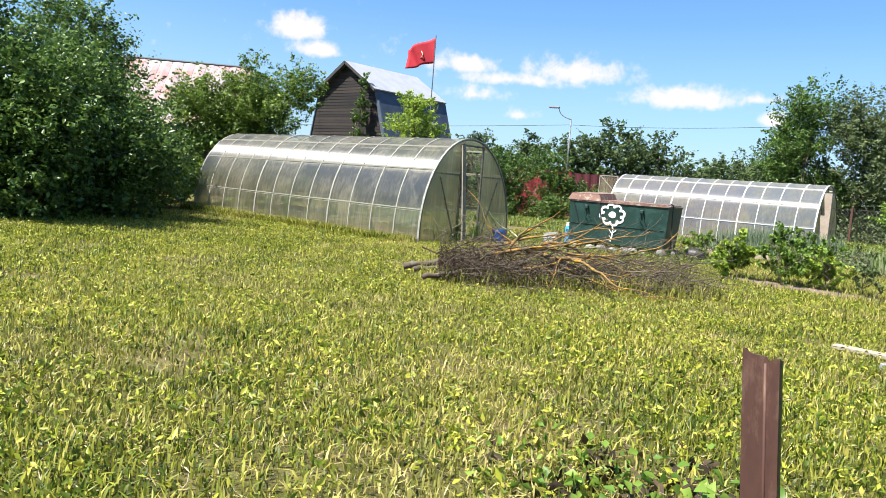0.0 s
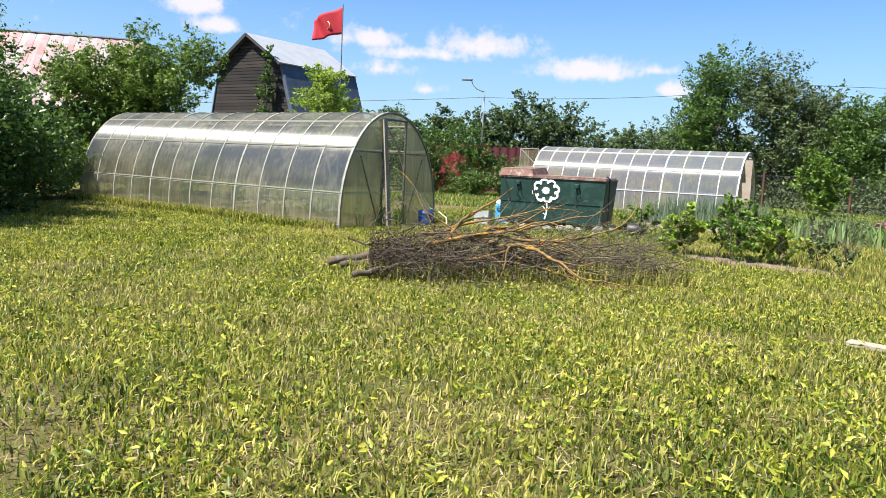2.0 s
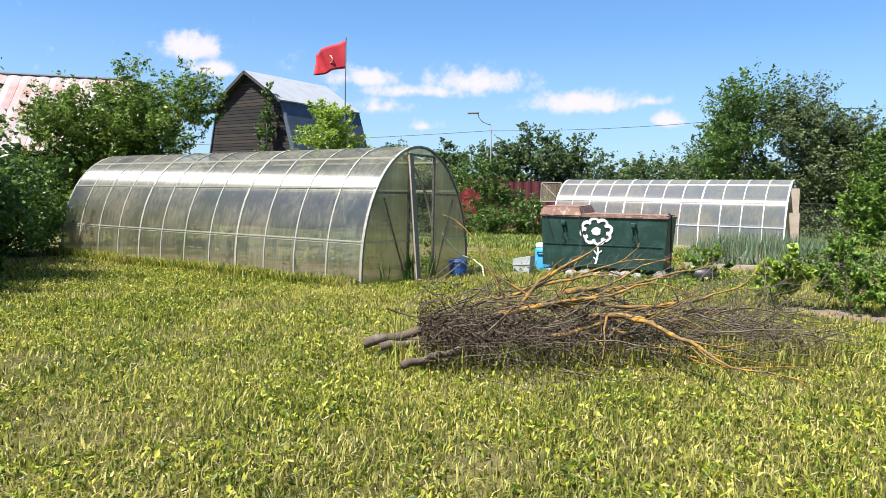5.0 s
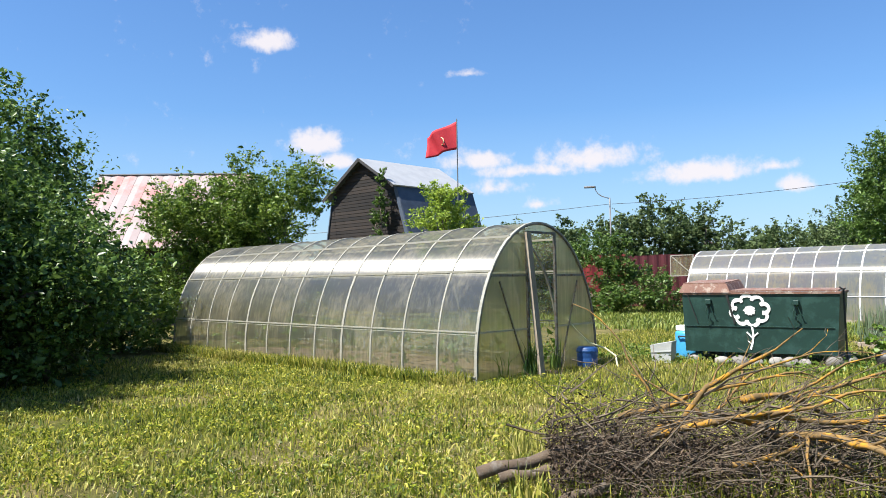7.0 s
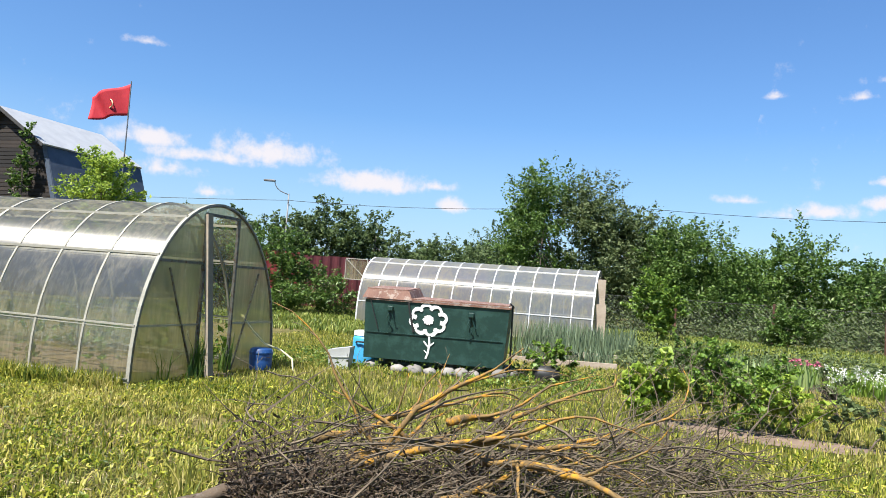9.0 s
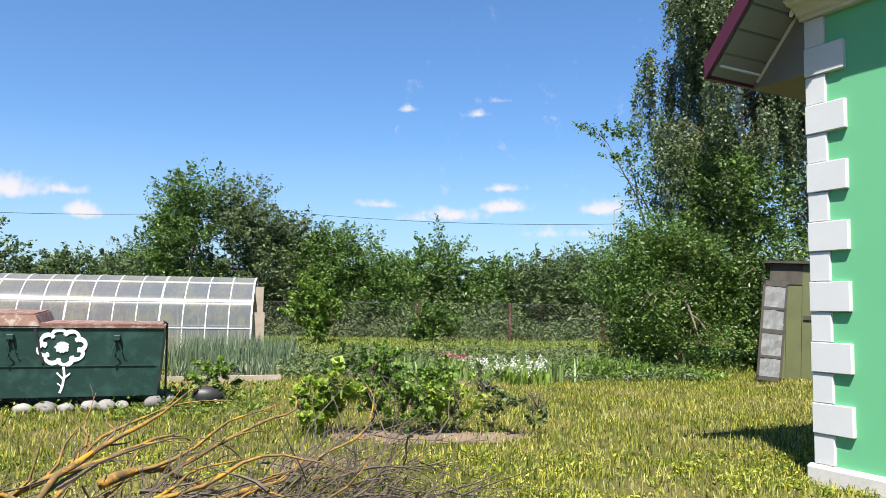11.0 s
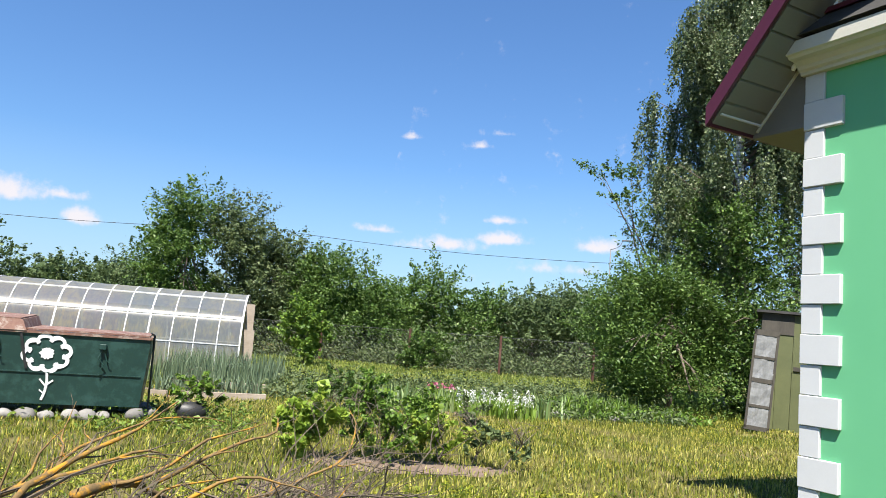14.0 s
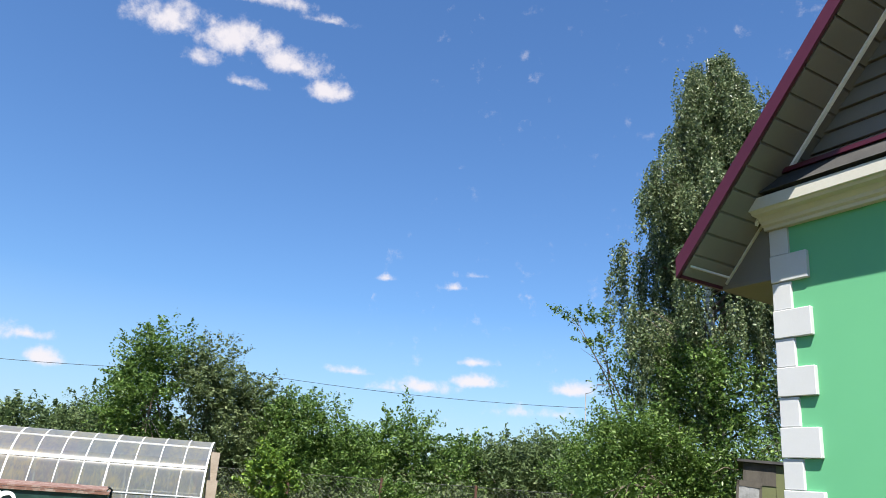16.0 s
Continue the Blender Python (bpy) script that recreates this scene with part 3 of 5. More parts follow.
# the open door leaf, swung outwards and sagging
a, b = Vector((0.3, 0.98, 0.0)), Vector((0.05, 1.04, 2.04))
part("door_leaf", Geo().bar(a, b, 0.045, 0.095, (0, 1, 0)), M["oldwood"], g1, "weathered open door leaf")
for k in (0.06, 0.5, 0.95):
    p = a.lerp(b, k)
    part("hinge_bar", Geo().bar(p, (0.02, 1.07, p.z), 0.022), M["steel"], g1)
pts = [(-0.6, 1.08 + 0.6 * math.sin(math.pi * 0.5 * i / 8), 1.55 + 0.42 * math.cos(math.pi * 0.5 * i / 8)) for i in range(9)]
part("inner_strut", Geo().tube(pts, 0.014, 5), M["steel"], g1, smooth=True)

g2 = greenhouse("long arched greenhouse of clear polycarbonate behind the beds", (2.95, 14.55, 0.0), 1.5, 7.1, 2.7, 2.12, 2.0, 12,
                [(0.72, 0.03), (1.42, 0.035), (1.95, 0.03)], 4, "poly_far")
for lo, hi, mt in (((0.06, 0.3, 0.0), (0.33, 0.33, 1.15), "lower_board"), ((0.04, 0.6, 1.12), (0.26, 0.63, 1.85), "upper_board")):
    part(mt, Geo().box(lo, hi), M["bed_board"], g2, "pale plywood board")
g = Geo()
for a, b in (((-7.15, 0.7, 2.0), (-7.9, 0.7, 2.0)), ((-7.9, 0.7, 2.0), (-7.9, 0.7, 1.35)), ((-7.9, 0.7, 1.35), (-7.15, 0.7, 1.35)), ((-7.15, 0.7, 1.35), (-7.15, 0.7, 2.0)), ((-7.15, 0.7, 1.35), (-7.9, 0.7, 2.0))):
    g.bar(a, b, 0.025)
part("vent_frame", g, M["rib"], g2)
part("vent_panel", Geo().box((-7.88, 0.705, 1.36), (-7.16, 0.715, 1.99)), M["poly_end"], g2)

# ---- green container with a painted flower ----
BX, BY, BT = 1.13, 3.62, 11.0
box = thing("container", "dark green metal container with painted white flower", "container", (BX, BY, 0.0), BT)
bw, bd = 2.03, 0.95


def tapered(x0, x1, y0, y1, z0, z1, flare):
    return Geo().add([(x0, y0, z0), (x1, y0, z0), (x1, y1, z0), (x0, y1, z0), (x0 - flare * 0.3, y0 - flare, z1), (x1 + flare, y0 - flare, z1), (x1 + flare, y1 + flare, z1), (x0 - flare * 0.3, y1 + flare, z1)],
                     [(0, 3, 2, 1), (0, 1, 5, 4), (1, 2, 6, 5), (2, 3, 7, 6), (3, 0, 4, 7), (4, 5, 6, 7)])


part("body", tapered(0, bw, 0, bd, 0.2, 1.05, 0.06), M["greenmetal"], box)
part("seam", Geo().bar((0.02, -0.033, 0.58), (bw - 0.02, -0.033, 0.58), 0.012), M["greenmetal"], box)
part("rim", Geo().bar((0.0, -0.065, 1.06), (bw + 0.06, -0.065, 1.06), 0.03).bar((bw + 0.06, -0.065, 1.06), (bw + 0.06, bd + 0.06, 1.06), 0.03), M["rustlid"], box)
part("lid", Geo().prism([(0.62, -0.05, 1.08), (bw + 0.04, -0.06, 1.08), (bw + 0.04, bd + 0.05, 1.09), (0.62, bd + 0.05, 1.1)], (0, 0, 0.02)), M["rustlid"], box, "rust-brown sheet lid")
g = Geo()
g.prism([(-0.06, -0.09, 1.07), (0.66, -0.09, 1.07), (0.6, -0.05, 1.2), (0.0, -0.05, 1.2)], (0, 0.02, 0))
g.prism([(0.0, -0.05, 1.2), (0.6, -0.05, 1.2), (0.6, bd, 1.24), (0.0, bd, 1.24)], (0, 0, 0.015))
g.prism([(0.66, -0.09, 1.07), (0.66, bd, 1.1), (0.6, bd, 1.24), (0.6, -0.05, 1.2)], (0.02, 0, 0))
part("raised_hatch", g, M["rustlid"], box, "bent rusty tin hatch cover")


def lug(x, z):
    return Geo().box((x - 0.045, -0.11, z - 0.04), (x + 0.035, -0.04, z + 0.03), None, 0.008).tube([(x - 0.01, -0.08, z - 0.04), (x - 0.05, -0.085, z - 0.14), (x + 0.02, -0.08, z - 0.22), (x - 0.03, -0.07, z - 0.32)], 0.008, 4).tube([(x + 0.01, -0.08, z - 0.04), (x + 0.06, -0.085, z - 0.18), (x + 0.09, -0.08, z - 0.2)], 0.007, 4)


for x, z in ((0.37, 0.94), (1.55, 0.93)):
    part("lug", lug(x, z), M["greenmetal"], box)
for x0, z0, x1, z1 in ((0.06, 1.05, 0.2, 0.62), (0.62, 1.05, 0.72, 0.62)):
    part("strap", Geo().bar((x0, -0.07, z0), (x1, -0.045, z1), 0.03, 0.012), M["black"], box)
part("side_rod", Geo().tube([(bw + 0.1, 0.15, 0.15), (bw + 0.09, 0.1, 1.1), (bw + 0.05, 0.02, 1.13)], 0.014, 5), M["black"], box)
# the painted flower: a ring of petal outlines, a middle, a stalk and leaves


def on_front(x, z):
    return Vector((x, -0.004 - 0.06 * (z - 0.2) / 0.85 - 0.004, z))


def ribbon(pts, width):
    g = Geo()
    for a, b in zip(pts[:-1], pts[1:]):
        g.bar(on_front(*a), on_front(*b), 0.004, width, (0, 0, 1) if abs(a[0] - b[0]) > abs(a[1] - b[1]) else (1, 0, 0))
    return g


fx, fz = 0.93, 0.81
g = Geo()
for k in range(8):
    a0 = math.tau * k / 8 + 0.2
    pc = (fx + 0.185 * math.cos(a0), fz + 0.15 * math.sin(a0))
    arcp = [(pc[0] + 0.078 * math.cos(a0 + math.radians(t)), pc[1] + 0.068 * math.sin(a0 + math.radians(t))) for t in range(-105, 106, 15)]
    for (x0, z0), (x1, z1) in zip(arcp[:-1], arcp[1:]):
        d = Vector((x1 - x0, 0, z1 - z0)).normalized()
        nrm = Vector((-d.z, 0, d.x)) * (0.023 + 0.005 * math.sin(k * 5 + x0 * 40))
        q = [on_front(x0, z0) - d * 0.006, on_front(x1, z1) + d * 0.006]
        g.prism([q[0] - nrm, q[1] - nrm, q[1] + nrm, q[0] + nrm], (0, -0.003, 0))
part("petal_ring", g, M["white"], box, "white painted petals")
mid = [on_front(fx + (0.078 + 0.014 * math.sin(k * 4.3)) * math.cos(math.tau * k / 24), fz + (0.068 + 0.012 * math.sin(k * 3.1)) * math.sin(math.tau * k / 24)) for k in range(24)]
part("flower_middle", Geo().prism(mid, (0, -0.003, 0)), M["white"], box)
g = Geo()
for pts, w in (([(fx + 0.02, fz - 0.2), (fx + 0.035, fz - 0.35), (fx + 0.02, fz - 0.47), (fx - 0.01, fz - 0.56)], 0.014), ([(fx + 0.03, fz - 0.4), (fx - 0.05, fz - 0.31)], 0.01), ([(fx + 0.03, fz - 0.38), (fx + 0.1, fz - 0.32)], 0.01),
               ([(fx + 0.02, fz - 0.49), (fx - 0.04, fz - 0.44)], 0.008)):
    for (x0, z0), (x1, z1) in zip(pts[:-1], pts[1:]):
        d = Vector((x1 - x0, 0, z1 - z0)).normalized()
        nrm = Vector((-d.z, 0, d.x)) * w
        g.prism([on_front(x0, z0) - nrm, on_front(x1, z1) - nrm, on_front(x1, z1) + nrm, on_front(x0, z0) + nrm], (0, -0.003, 0))
part("stalk", g, M["white"], box)

# ---- house with quoins ----
C, W, N = Vector((8.28, -0.77, 0)), Vector((0.36, -0.933, 0)).normalized(), None
N = Vector((W.y, -W.x, 0)).normalized()
if N.dot(Vector((-1, 0, 0))) < 0:
    N = -N
H = Matrix(((W.x, N.x, 0, C.x), (W.y, N.y, 0, C.y), (0, 0, 1, 0), (0, 0, 0, 1)))
# in house axes: x along the gable wall from the corner, y outwards, z up
house = new("house")
HOUSE_SIZE = Matrix.Translation((5.547, -5.924, 1.365)) @ Matrix.Scale(1.3, 4) @ Matrix.Translation((-5.39, 5.15, -1.27))
house.matrix_world = HOUSE_SIZE @ H
C = (HOUSE_SIZE @ C.to_4d()).to_3d()
tagged(house, "mint green rendered house with white corner quoins", "house")
GW, DEPTH, PL, WT = 6.0, 9.0, 0.33, 3.12
SL, OV, EA = 1.12, 0.45, 0.4


def roof_z(x):
    return 2.925 + SL * (x + EA)


def slab(lo, hi, bevel=0.0):
    return Geo().box(lo, hi, None, bevel)


part("plinth", slab((-0.05, -DEPTH, -0.1), (GW, 0.05, PL), 0.02), M["concrete"], house, "rough pale concrete plinth")
part("gable_wall", slab((0.03, -0.3, PL), (GW, -0.0, 3.2)), M["green"], house, "mint green rendered wall")
part("side_wall", slab((0.03, -DEPTH, PL), (0.3, -0.3, 3.2)), M["green"], house)
part("back_wall", slab((0.3, -DEPTH, PL), (GW, -DEPTH + 0.3, WT)), M["green"], house)
part("far_wall", slab((GW - 0.3, -DEPTH + 0.3, PL), (GW, -0.3, WT)), M["green"], house)
QUOINS, QTOP = 15, 3.15
hq = (QTOP - PL) / QUOINS
for k in range(QUOINS):
    big = k % 2 == 1
    zq = PL + k * hq
    ln = 0.262 if big else 0.132
    part("quoin", Geo().box((-0.005, -ln, zq + 0.002), (ln, 0.03 if big else 0.02, zq + hq - 0.002), None, 0.004), M["quoin"], house)
prof_c = [(0.0, 3.15), (0.045, 3.15), (0.05, 3.17), (0.075, 3.18), (0.085, 3.2), (0.12, 3.225), (0.17, 3.23), (0.18, 3.245), (0.205, 3.25), (0.205, 3.33), (0.0, 3.35)]
part("cornice", Geo().prism([(-0.02, y, z) for y, z in prof_c], (GW + 0.02, 0, 0)), M["cream"], house, "cream moulded cornice")
part("side_cornice", Geo().prism([(0.03 - y * 0.3, 0.04, z) for y, z in prof_c], (0, -DEPTH, 0)), M["cream"], house)
part("cornice_felt", Geo().prism([(-0.01, 0.22, 3.354), (GW, 0.22, 3.354), (GW, 0.1, 3.49), (0.05, 0.1, 3.49)], (0, -0.1, 0)), M["darkfelt"], house, "black roofing felt on the cornice")
part("flashing", Geo().bar((0.06, 0.1, 3.505), (GW, 0.1, 3.505), 0.05, 0.03), M["fascia"], house)
half = GW / 2
apex = roof_z(half)
for side in (1, -1):
    def sx(x):
        return x if side == 1 else GW - x
    # roof sheet
    g = Geo().add([(sx(-EA), OV, roof_z(-EA)), (sx(half), OV, apex), (sx(half), -DEPTH - OV, apex), (sx(-EA), -DEPTH - OV, roof_z(-EA)),
                   (sx(-EA), OV, roof_z(-EA) - 0.04), (sx(half), OV, apex - 0.04), (sx(half), -DEPTH - OV, apex - 0.04), (sx(-EA), -DEPTH - OV, roof_z(-EA) - 0.04)],
                  [(0, 1, 2, 3), (7, 6, 5, 4), (0, 4, 5, 1), (1, 5, 6, 2), (2, 6, 7, 3), (3, 7, 4, 0)])
    part("roof", g, M["fascia"], house)
    g = Geo().prism([(sx(-EA - 0.02), OV, roof_z(-EA) - 0.115), (sx(half), OV, apex - 0.1), (sx(half), OV, apex + 0.02), (sx(-EA - 0.02), OV, roof_z(-EA) + 0.02)], (0, 0.025, 0))
    part("rake_board", g, M["fascia"], house, "wine-red rake trim")
    # soffit boards under the rake, across the overhang
    nb = 30
    for i in range(nb):
        x0, x1 = -EA + (half + EA) * i / nb + 0.006, -EA + (half + EA) * (i + 1) / nb - 0.006
        g = Geo().add([(sx(x0), OV - 0.01, roof_z(x0) - 0.1), (sx(x1), OV - 0.01, roof_z(x1) - 0.1), (sx(x1), -0.12, roof_z(x1) - 0.1), (sx(x0), -0.12, roof_z(x0) - 0.1),
                       (sx(x0), OV - 0.01, roof_z(x0) - 0.06), (sx(x1), OV - 0.01, roof_z(x1) - 0.06), (sx(x1), -0.12, roof_z(x1) - 0.06), (sx(x0), -0.12, roof_z(x0) - 0.06)],
                      [(3, 2, 1, 0), (0, 1, 5, 4), (1, 2, 6, 5), (2, 3, 7, 6), (3, 0, 4, 7), (4, 5, 6, 7)])
        part("soffit_board", g, M["soffit"], house)
    g = Geo().prism([(sx(-0.05), 0.07, roof_z(-0.05) - 0.105), (sx(half), 0.07, apex - 0.105), (sx(half), 0.07, apex - 0.13), (sx(-0.05), 0.07, roof_z(-0.05) - 0.13)], (0, 0.03, 0))
    part("soffit_trim", g, M["white"], house)
    # boxed eave along the side
    part("eave_soffit", Geo().box((min(sx(-EA), sx(0.0)), -DEPTH, roof_z(-EA) - 0.12), (max(sx(-EA), sx(0.0)), 0.02, roof_z(-EA) - 0.095)), M["soffit"], house)
    # closing triangle between the sloping and the level soffit, with its trim
    low = roof_z(-EA) - 0.1
    part("eave_end", Geo().prism([(sx(-EA), 0.0, low), (sx(0.028), 0.0, low), (sx(0.028), 0.0, roof_z(0.028) - 0.1)], (0, 0.012, 0)), M["soffit"], house)
    part("eave_end_trim", Geo().bar((sx(-EA + 0.03), 0.02, low + 0.02), (sx(0.0), 0.02, roof_z(0.0) - 0.11), 0.014), M["cream"], house)
    part("eave_board", Geo().box((min(sx(-EA - 0.025), sx(-EA)), -DEPTH - OV, roof_z(-EA) - 0.115), (max(sx(-EA - 0.025), sx(-EA)), OV, roof_z(-EA) + 0.01)), M["fascia"], house)
    part("eave_trim", Geo().bar((sx(-EA + 0.06), OV - 0.03, roof_z(-EA + 0.06) - 0.105), (sx(-EA + 0.06), 0.0, roof_z(-EA + 0.06) - 0.105), 0.014), M["quoin"], house)
nb = 26
for i in range(nb):
    z0 = 3.5 + (apex - 3.5) * i / nb
    z1 = 3.5 + (apex - 3.5) * (i + 1) / nb
    x0 = max(-0.1, (z1 - 0.1 - 2.925) / SL - EA)
    if x0 < half - 0.05:
        part("gable_board", Geo().prism([(x0, -0.05, z0), (GW - x0, -0.05, z0), (GW - x0, -0.07, z1 - 0.008), (x0, -0.07, z1 - 0.008)], (0, 0.03, 0)), M["soffit"], house)

# ---- barn ----
barn = thing("barn", "dark weathered wooden barn with gambrel roof", "barn", (-20.25, 15.2, 0))
hw, L = 2.25, 4.6
prof = [(-2.9, 0.0), (-2.9, 2.6), (-2.25, 5.65), (0, 7.0), (2.25, 5.65), (3.25, 2.6), (3.25, 0.0)]


def barn_span(z):
    def edge(side):
        pts = [p for p in prof if (p[0] <= 0) == (side < 0) or p[0] == 0]
        pts = sorted(pts, key=lambda p: p[1])
        for (xa, za), (xb, zb) in zip(pts[:-1], pts[1:]):
            if za <= z <= zb and zb > za:
                return xa + (xb - xa) * (z - za) / (zb - za)
        return 0
    return edge(-1), edge(1)


for i in range(46):
    z0, z1 = i * 7.0 / 46, (i + 1) * 7.0 / 46 - 0.02
    a, b = barn_span((z0 + z1) / 2)
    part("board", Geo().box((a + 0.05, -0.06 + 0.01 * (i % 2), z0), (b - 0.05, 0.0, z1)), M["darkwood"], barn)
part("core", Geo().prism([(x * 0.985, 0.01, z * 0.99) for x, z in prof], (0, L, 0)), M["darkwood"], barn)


def roof_strip(a, b, t, y0, y1):
    (xa, za), (xb, zb) = a, b
    nx, nz = -(zb - za), xb - xa
    if nz < 0:
        nx, nz = -nx, -nz
    ln = math.hypot(nx, nz)
    nx, nz = nx / ln * t, nz / ln * t
    return Geo().prism([(xa, y0, za), (xb, y0, zb), (xb + nx, y0, zb + nz), (xa + nx, y0, za + nz)], (0, y1 - y0, 0))


part("upper_roof", roof_strip((2.4, 5.55), (0, 7.02), 0.06, -0.35, L + 0.3), M["roofmetal"], barn, "pale metal roof sheet")
part("upper_roof", roof_strip((-2.75, 5.3), (0, 7.02), 0.06, -0.35, L + 0.3), M["slate"], barn)
part("lower_roof", roof_strip((2.25, 5.65), (3.4, 2.3), 0.06, -0.1, L + 0.3), M["slate"], barn, "dark blue roof slope")
part("lower_roof", roof_strip((-2.25, 5.65), (-3.0, 2.3), 0.06, -0.1, L + 0.3), M["slate"], barn)
part("roof_edge", Geo().bar((-2.75, -0.36, 5.27), (0, -0.36, 7.0), 0.04, 0.16).bar((0, -0.36, 7.0), (2.4, -0.36, 5.53), 0.04, 0.12), M["darkfelt"], barn)
part("corner_board", Geo().bar((2.22, -0.1, 5.6), (3.28, -0.1, 2.4), 0.05, 0.2), M["slate"], barn)
part("dormer", Geo().prism([(2.6, 2.0, 3.2), (3.5, 2.0, 3.2), (3.5, 2.0, 4.2), (2.6, 2.0, 4.5)], (0, 1.4, 0)), M["slate"], barn)

# ---- pink-roofed house ----
cottage = thing("cottage", "low house with faded pink metal roof behind trees", "house", (-16.9, 3.6, 0), 47)
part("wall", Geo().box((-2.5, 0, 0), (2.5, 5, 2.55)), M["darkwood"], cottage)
for i in range(12):
    x0 = -2.7 + i * 0.45
    part("roof_sheet", Geo().add([(x0, -0.5, 2.5), (x0 + 0.44, -0.5, 2.5), (x0 + 0.44, 2.5, 5.25), (x0, 2.5, 5.25), (x0 + 0.22, -0.5, 2.54), (x0 + 0.22, 2.5, 5.29)], [(0, 4, 5, 3), (4, 1, 2, 5)]), M["pinkroof"], cottage)
part("back_roof", Geo().prism([(-2.7, 2.5, 5.25), (2.7, 2.5, 5.25), (2.7, 5.5, 2.5), (-2.7, 5.5, 2.5)], (0, 0, -0.05)), M["pinkroof"], cottage)
part("gable", Geo().prism([(-2.5, 0, 2.55), (-2.5, 2.5, 5.1), (-2.5, 5, 2.55)], (5.0, 0, 0)), M["darkwood"], cottage)
part("ridge_cap", Geo().bar((-2.72, 2.5, 5.28), (2.72, 2.5, 5.28), 0.16, 0.04), M["roofmetal"], cottage)

# ---- flag ----
flag = thing("flag", "red flag with small pale emblem on a thin pole", "flag", (-14.07, 14.94, 0))
part("pole", Geo().tube([(0, 0, 0), (0, 0, 7.9)], [0.035, 0.02], 8), M["lampgrey"], flag)
g = Geo()
nu, nv = 16, 10
vs = []
for j in range(nv + 1):
    for i in range(nu + 1):
        u, v = i / nu, j / nv
        x = -1.5 * u * (0.9 - 0.1 * v)
        z = 7.8 - 1.15 * v * (1 - 0.25 * u) - 0.62 * u ** 1.1
        y = 0.16 * math.sin(u * 8 + v * 2) * (0.2 + u) - 0.25 * u
        vs.append((x * 0.83, y + x * 0.4, z))
g.add(vs, [(j * (nu + 1) + i, j * (nu + 1) + i + 1, (j + 1) * (nu + 1) + i + 1, (j + 1) * (nu + 1) + i) for j in range(nv) for i in range(nu)])
cloth = part("cloth", g, M["flag"], flag, smooth=True)
mod = cloth.modifiers.new("thickness", "SOLIDIFY")
mod.thickness = 0.006
ring = [(-0.52 + 0.16 * math.cos(math.tau * k / 16), -0.42, 6.98 + 0.16 * math.sin(math.tau * k / 16)) for k in range(17)]
part("emblem", Geo().tube(ring, 0.025, 4), M["flagmark"], flag)

# ---- fences ----
fence = thing("wire_fence", "chain-link fence on rusty red-brown posts", "fence", (0, 0, 0))
FA, FB = Vector((4.85, 24.6, 0)), Vector((11.85, 22.9, 0))
step = (FB - FA) / 2
for k in range(-5, 5):
    p = FA + step * k
    z = ground_z(p.x, p.y)
    part("post", Geo().box((p.x - 0.045, p.y - 0.045, z - 0.2), (p.x + 0.045, p.y + 0.045, z + 1.6 + 0.06 * math.sin(k * 3)), None, 0.008), M["rust"], fence)
s0, s1 = FA + step * -5, FA + step * 4
part("top_wire", Geo().tube([s0 + Vector((0, 0.05, 1.5)), s1 + Vector((0, 0.05, 1.5))], 0.008, 4), M["wire"], fence)
run = (s1 - s0)
nw = int(run.length / 0.16)
vs, fs = [], []
for k in range(nw):
    for sgn in (1, -1):
        x0 = k / nw
        x1 = x0 + sgn * 1.45 / run.length
        a, b = s0 + run * x0 + Vector((0, 0.06, 0.05)), s0 + run * min(1, max(0, x1)) + Vector((0, 0.06, 1.5))
        n = len(vs)
        d = Vector((0.0022, 0, 0))
        vs += [a - d, a + d, b + d, b - d]
        fs.append((n, n + 1, n + 2, n + 3))
tagged(part("wire_netting", Geo().add(vs, fs), M["wire"], fence), kind="stuff")


def sheet_fence(name, label, a, b, high, mat, wave=0.1):
    a, b = Vector(a), Vector(b)
    ob = thing(name, label, "fence")
    d = b - a
    nrm = Vector((-d.y, d.x, 0)).normalized()
    n = int(d.length / 1.1)
    for k in range(n):
        g = Geo()
        vs = []
        cnt = 12
        for i in range(cnt + 1):
            p = a + d * ((k + i / cnt) / n) + nrm * (0.02 if (i // 2) % 2 else -0.02)
            vs += [p, p + Vector((0, 0, high + 0.03 * (k % 2)))]
        g.add(vs, [(2 * i, 2 * i + 2, 2 * i + 3, 2 * i + 1) for i in range(cnt)])
        part("sheet", g, M[mat], ob)
    return ob


sheet_fence("sheet_fence", "bright red profiled metal sheet fence", (-12.9, 19.7, 0), (-10.2, 21.2, 0), 2.3, "redfence")
sheet_fence("sheet_fence", "dark maroon profiled metal sheet fence", (-10.2, 21.2, 0), (-3.2, 25.4, 0), 2.25, "maroon")

# ---- street lamps and wires ----


def street_lamp(at, high, label, turn):
    ob = thing("street_lamp", label, "street lamp", at, turn)
    part("pole", Geo().tube([(0, 0, 0), (0, 0, high)], [0.06, 0.04], 8), M["lampgrey"], ob, smooth=True)
    part("arm", Geo().tube([(0, 0, high - 0.05)] + [(-0.9 * math.sin(a), 0, high + 0.75 * (1 - math.cos(a)) / 1.0) for a in (0.3, 0.6, 0.9, 1.2, 1.5)], 0.03, 6), M["lampgrey"], ob, smooth=True)
    part("lamp_head", Geo().box((-1.55, -0.1, high + 0.66), (-0.85, 0.1, high + 0.78), None, 0.03), M["lampgrey"], ob)
    return ob


street_lamp((-17.7, 32.3, 0), 6.2, "grey street lamp with curved arm", 20)
street_lamp((26.5, 51.0, 0), 9.3, "tall grey street lamp beyond the trees", 160)


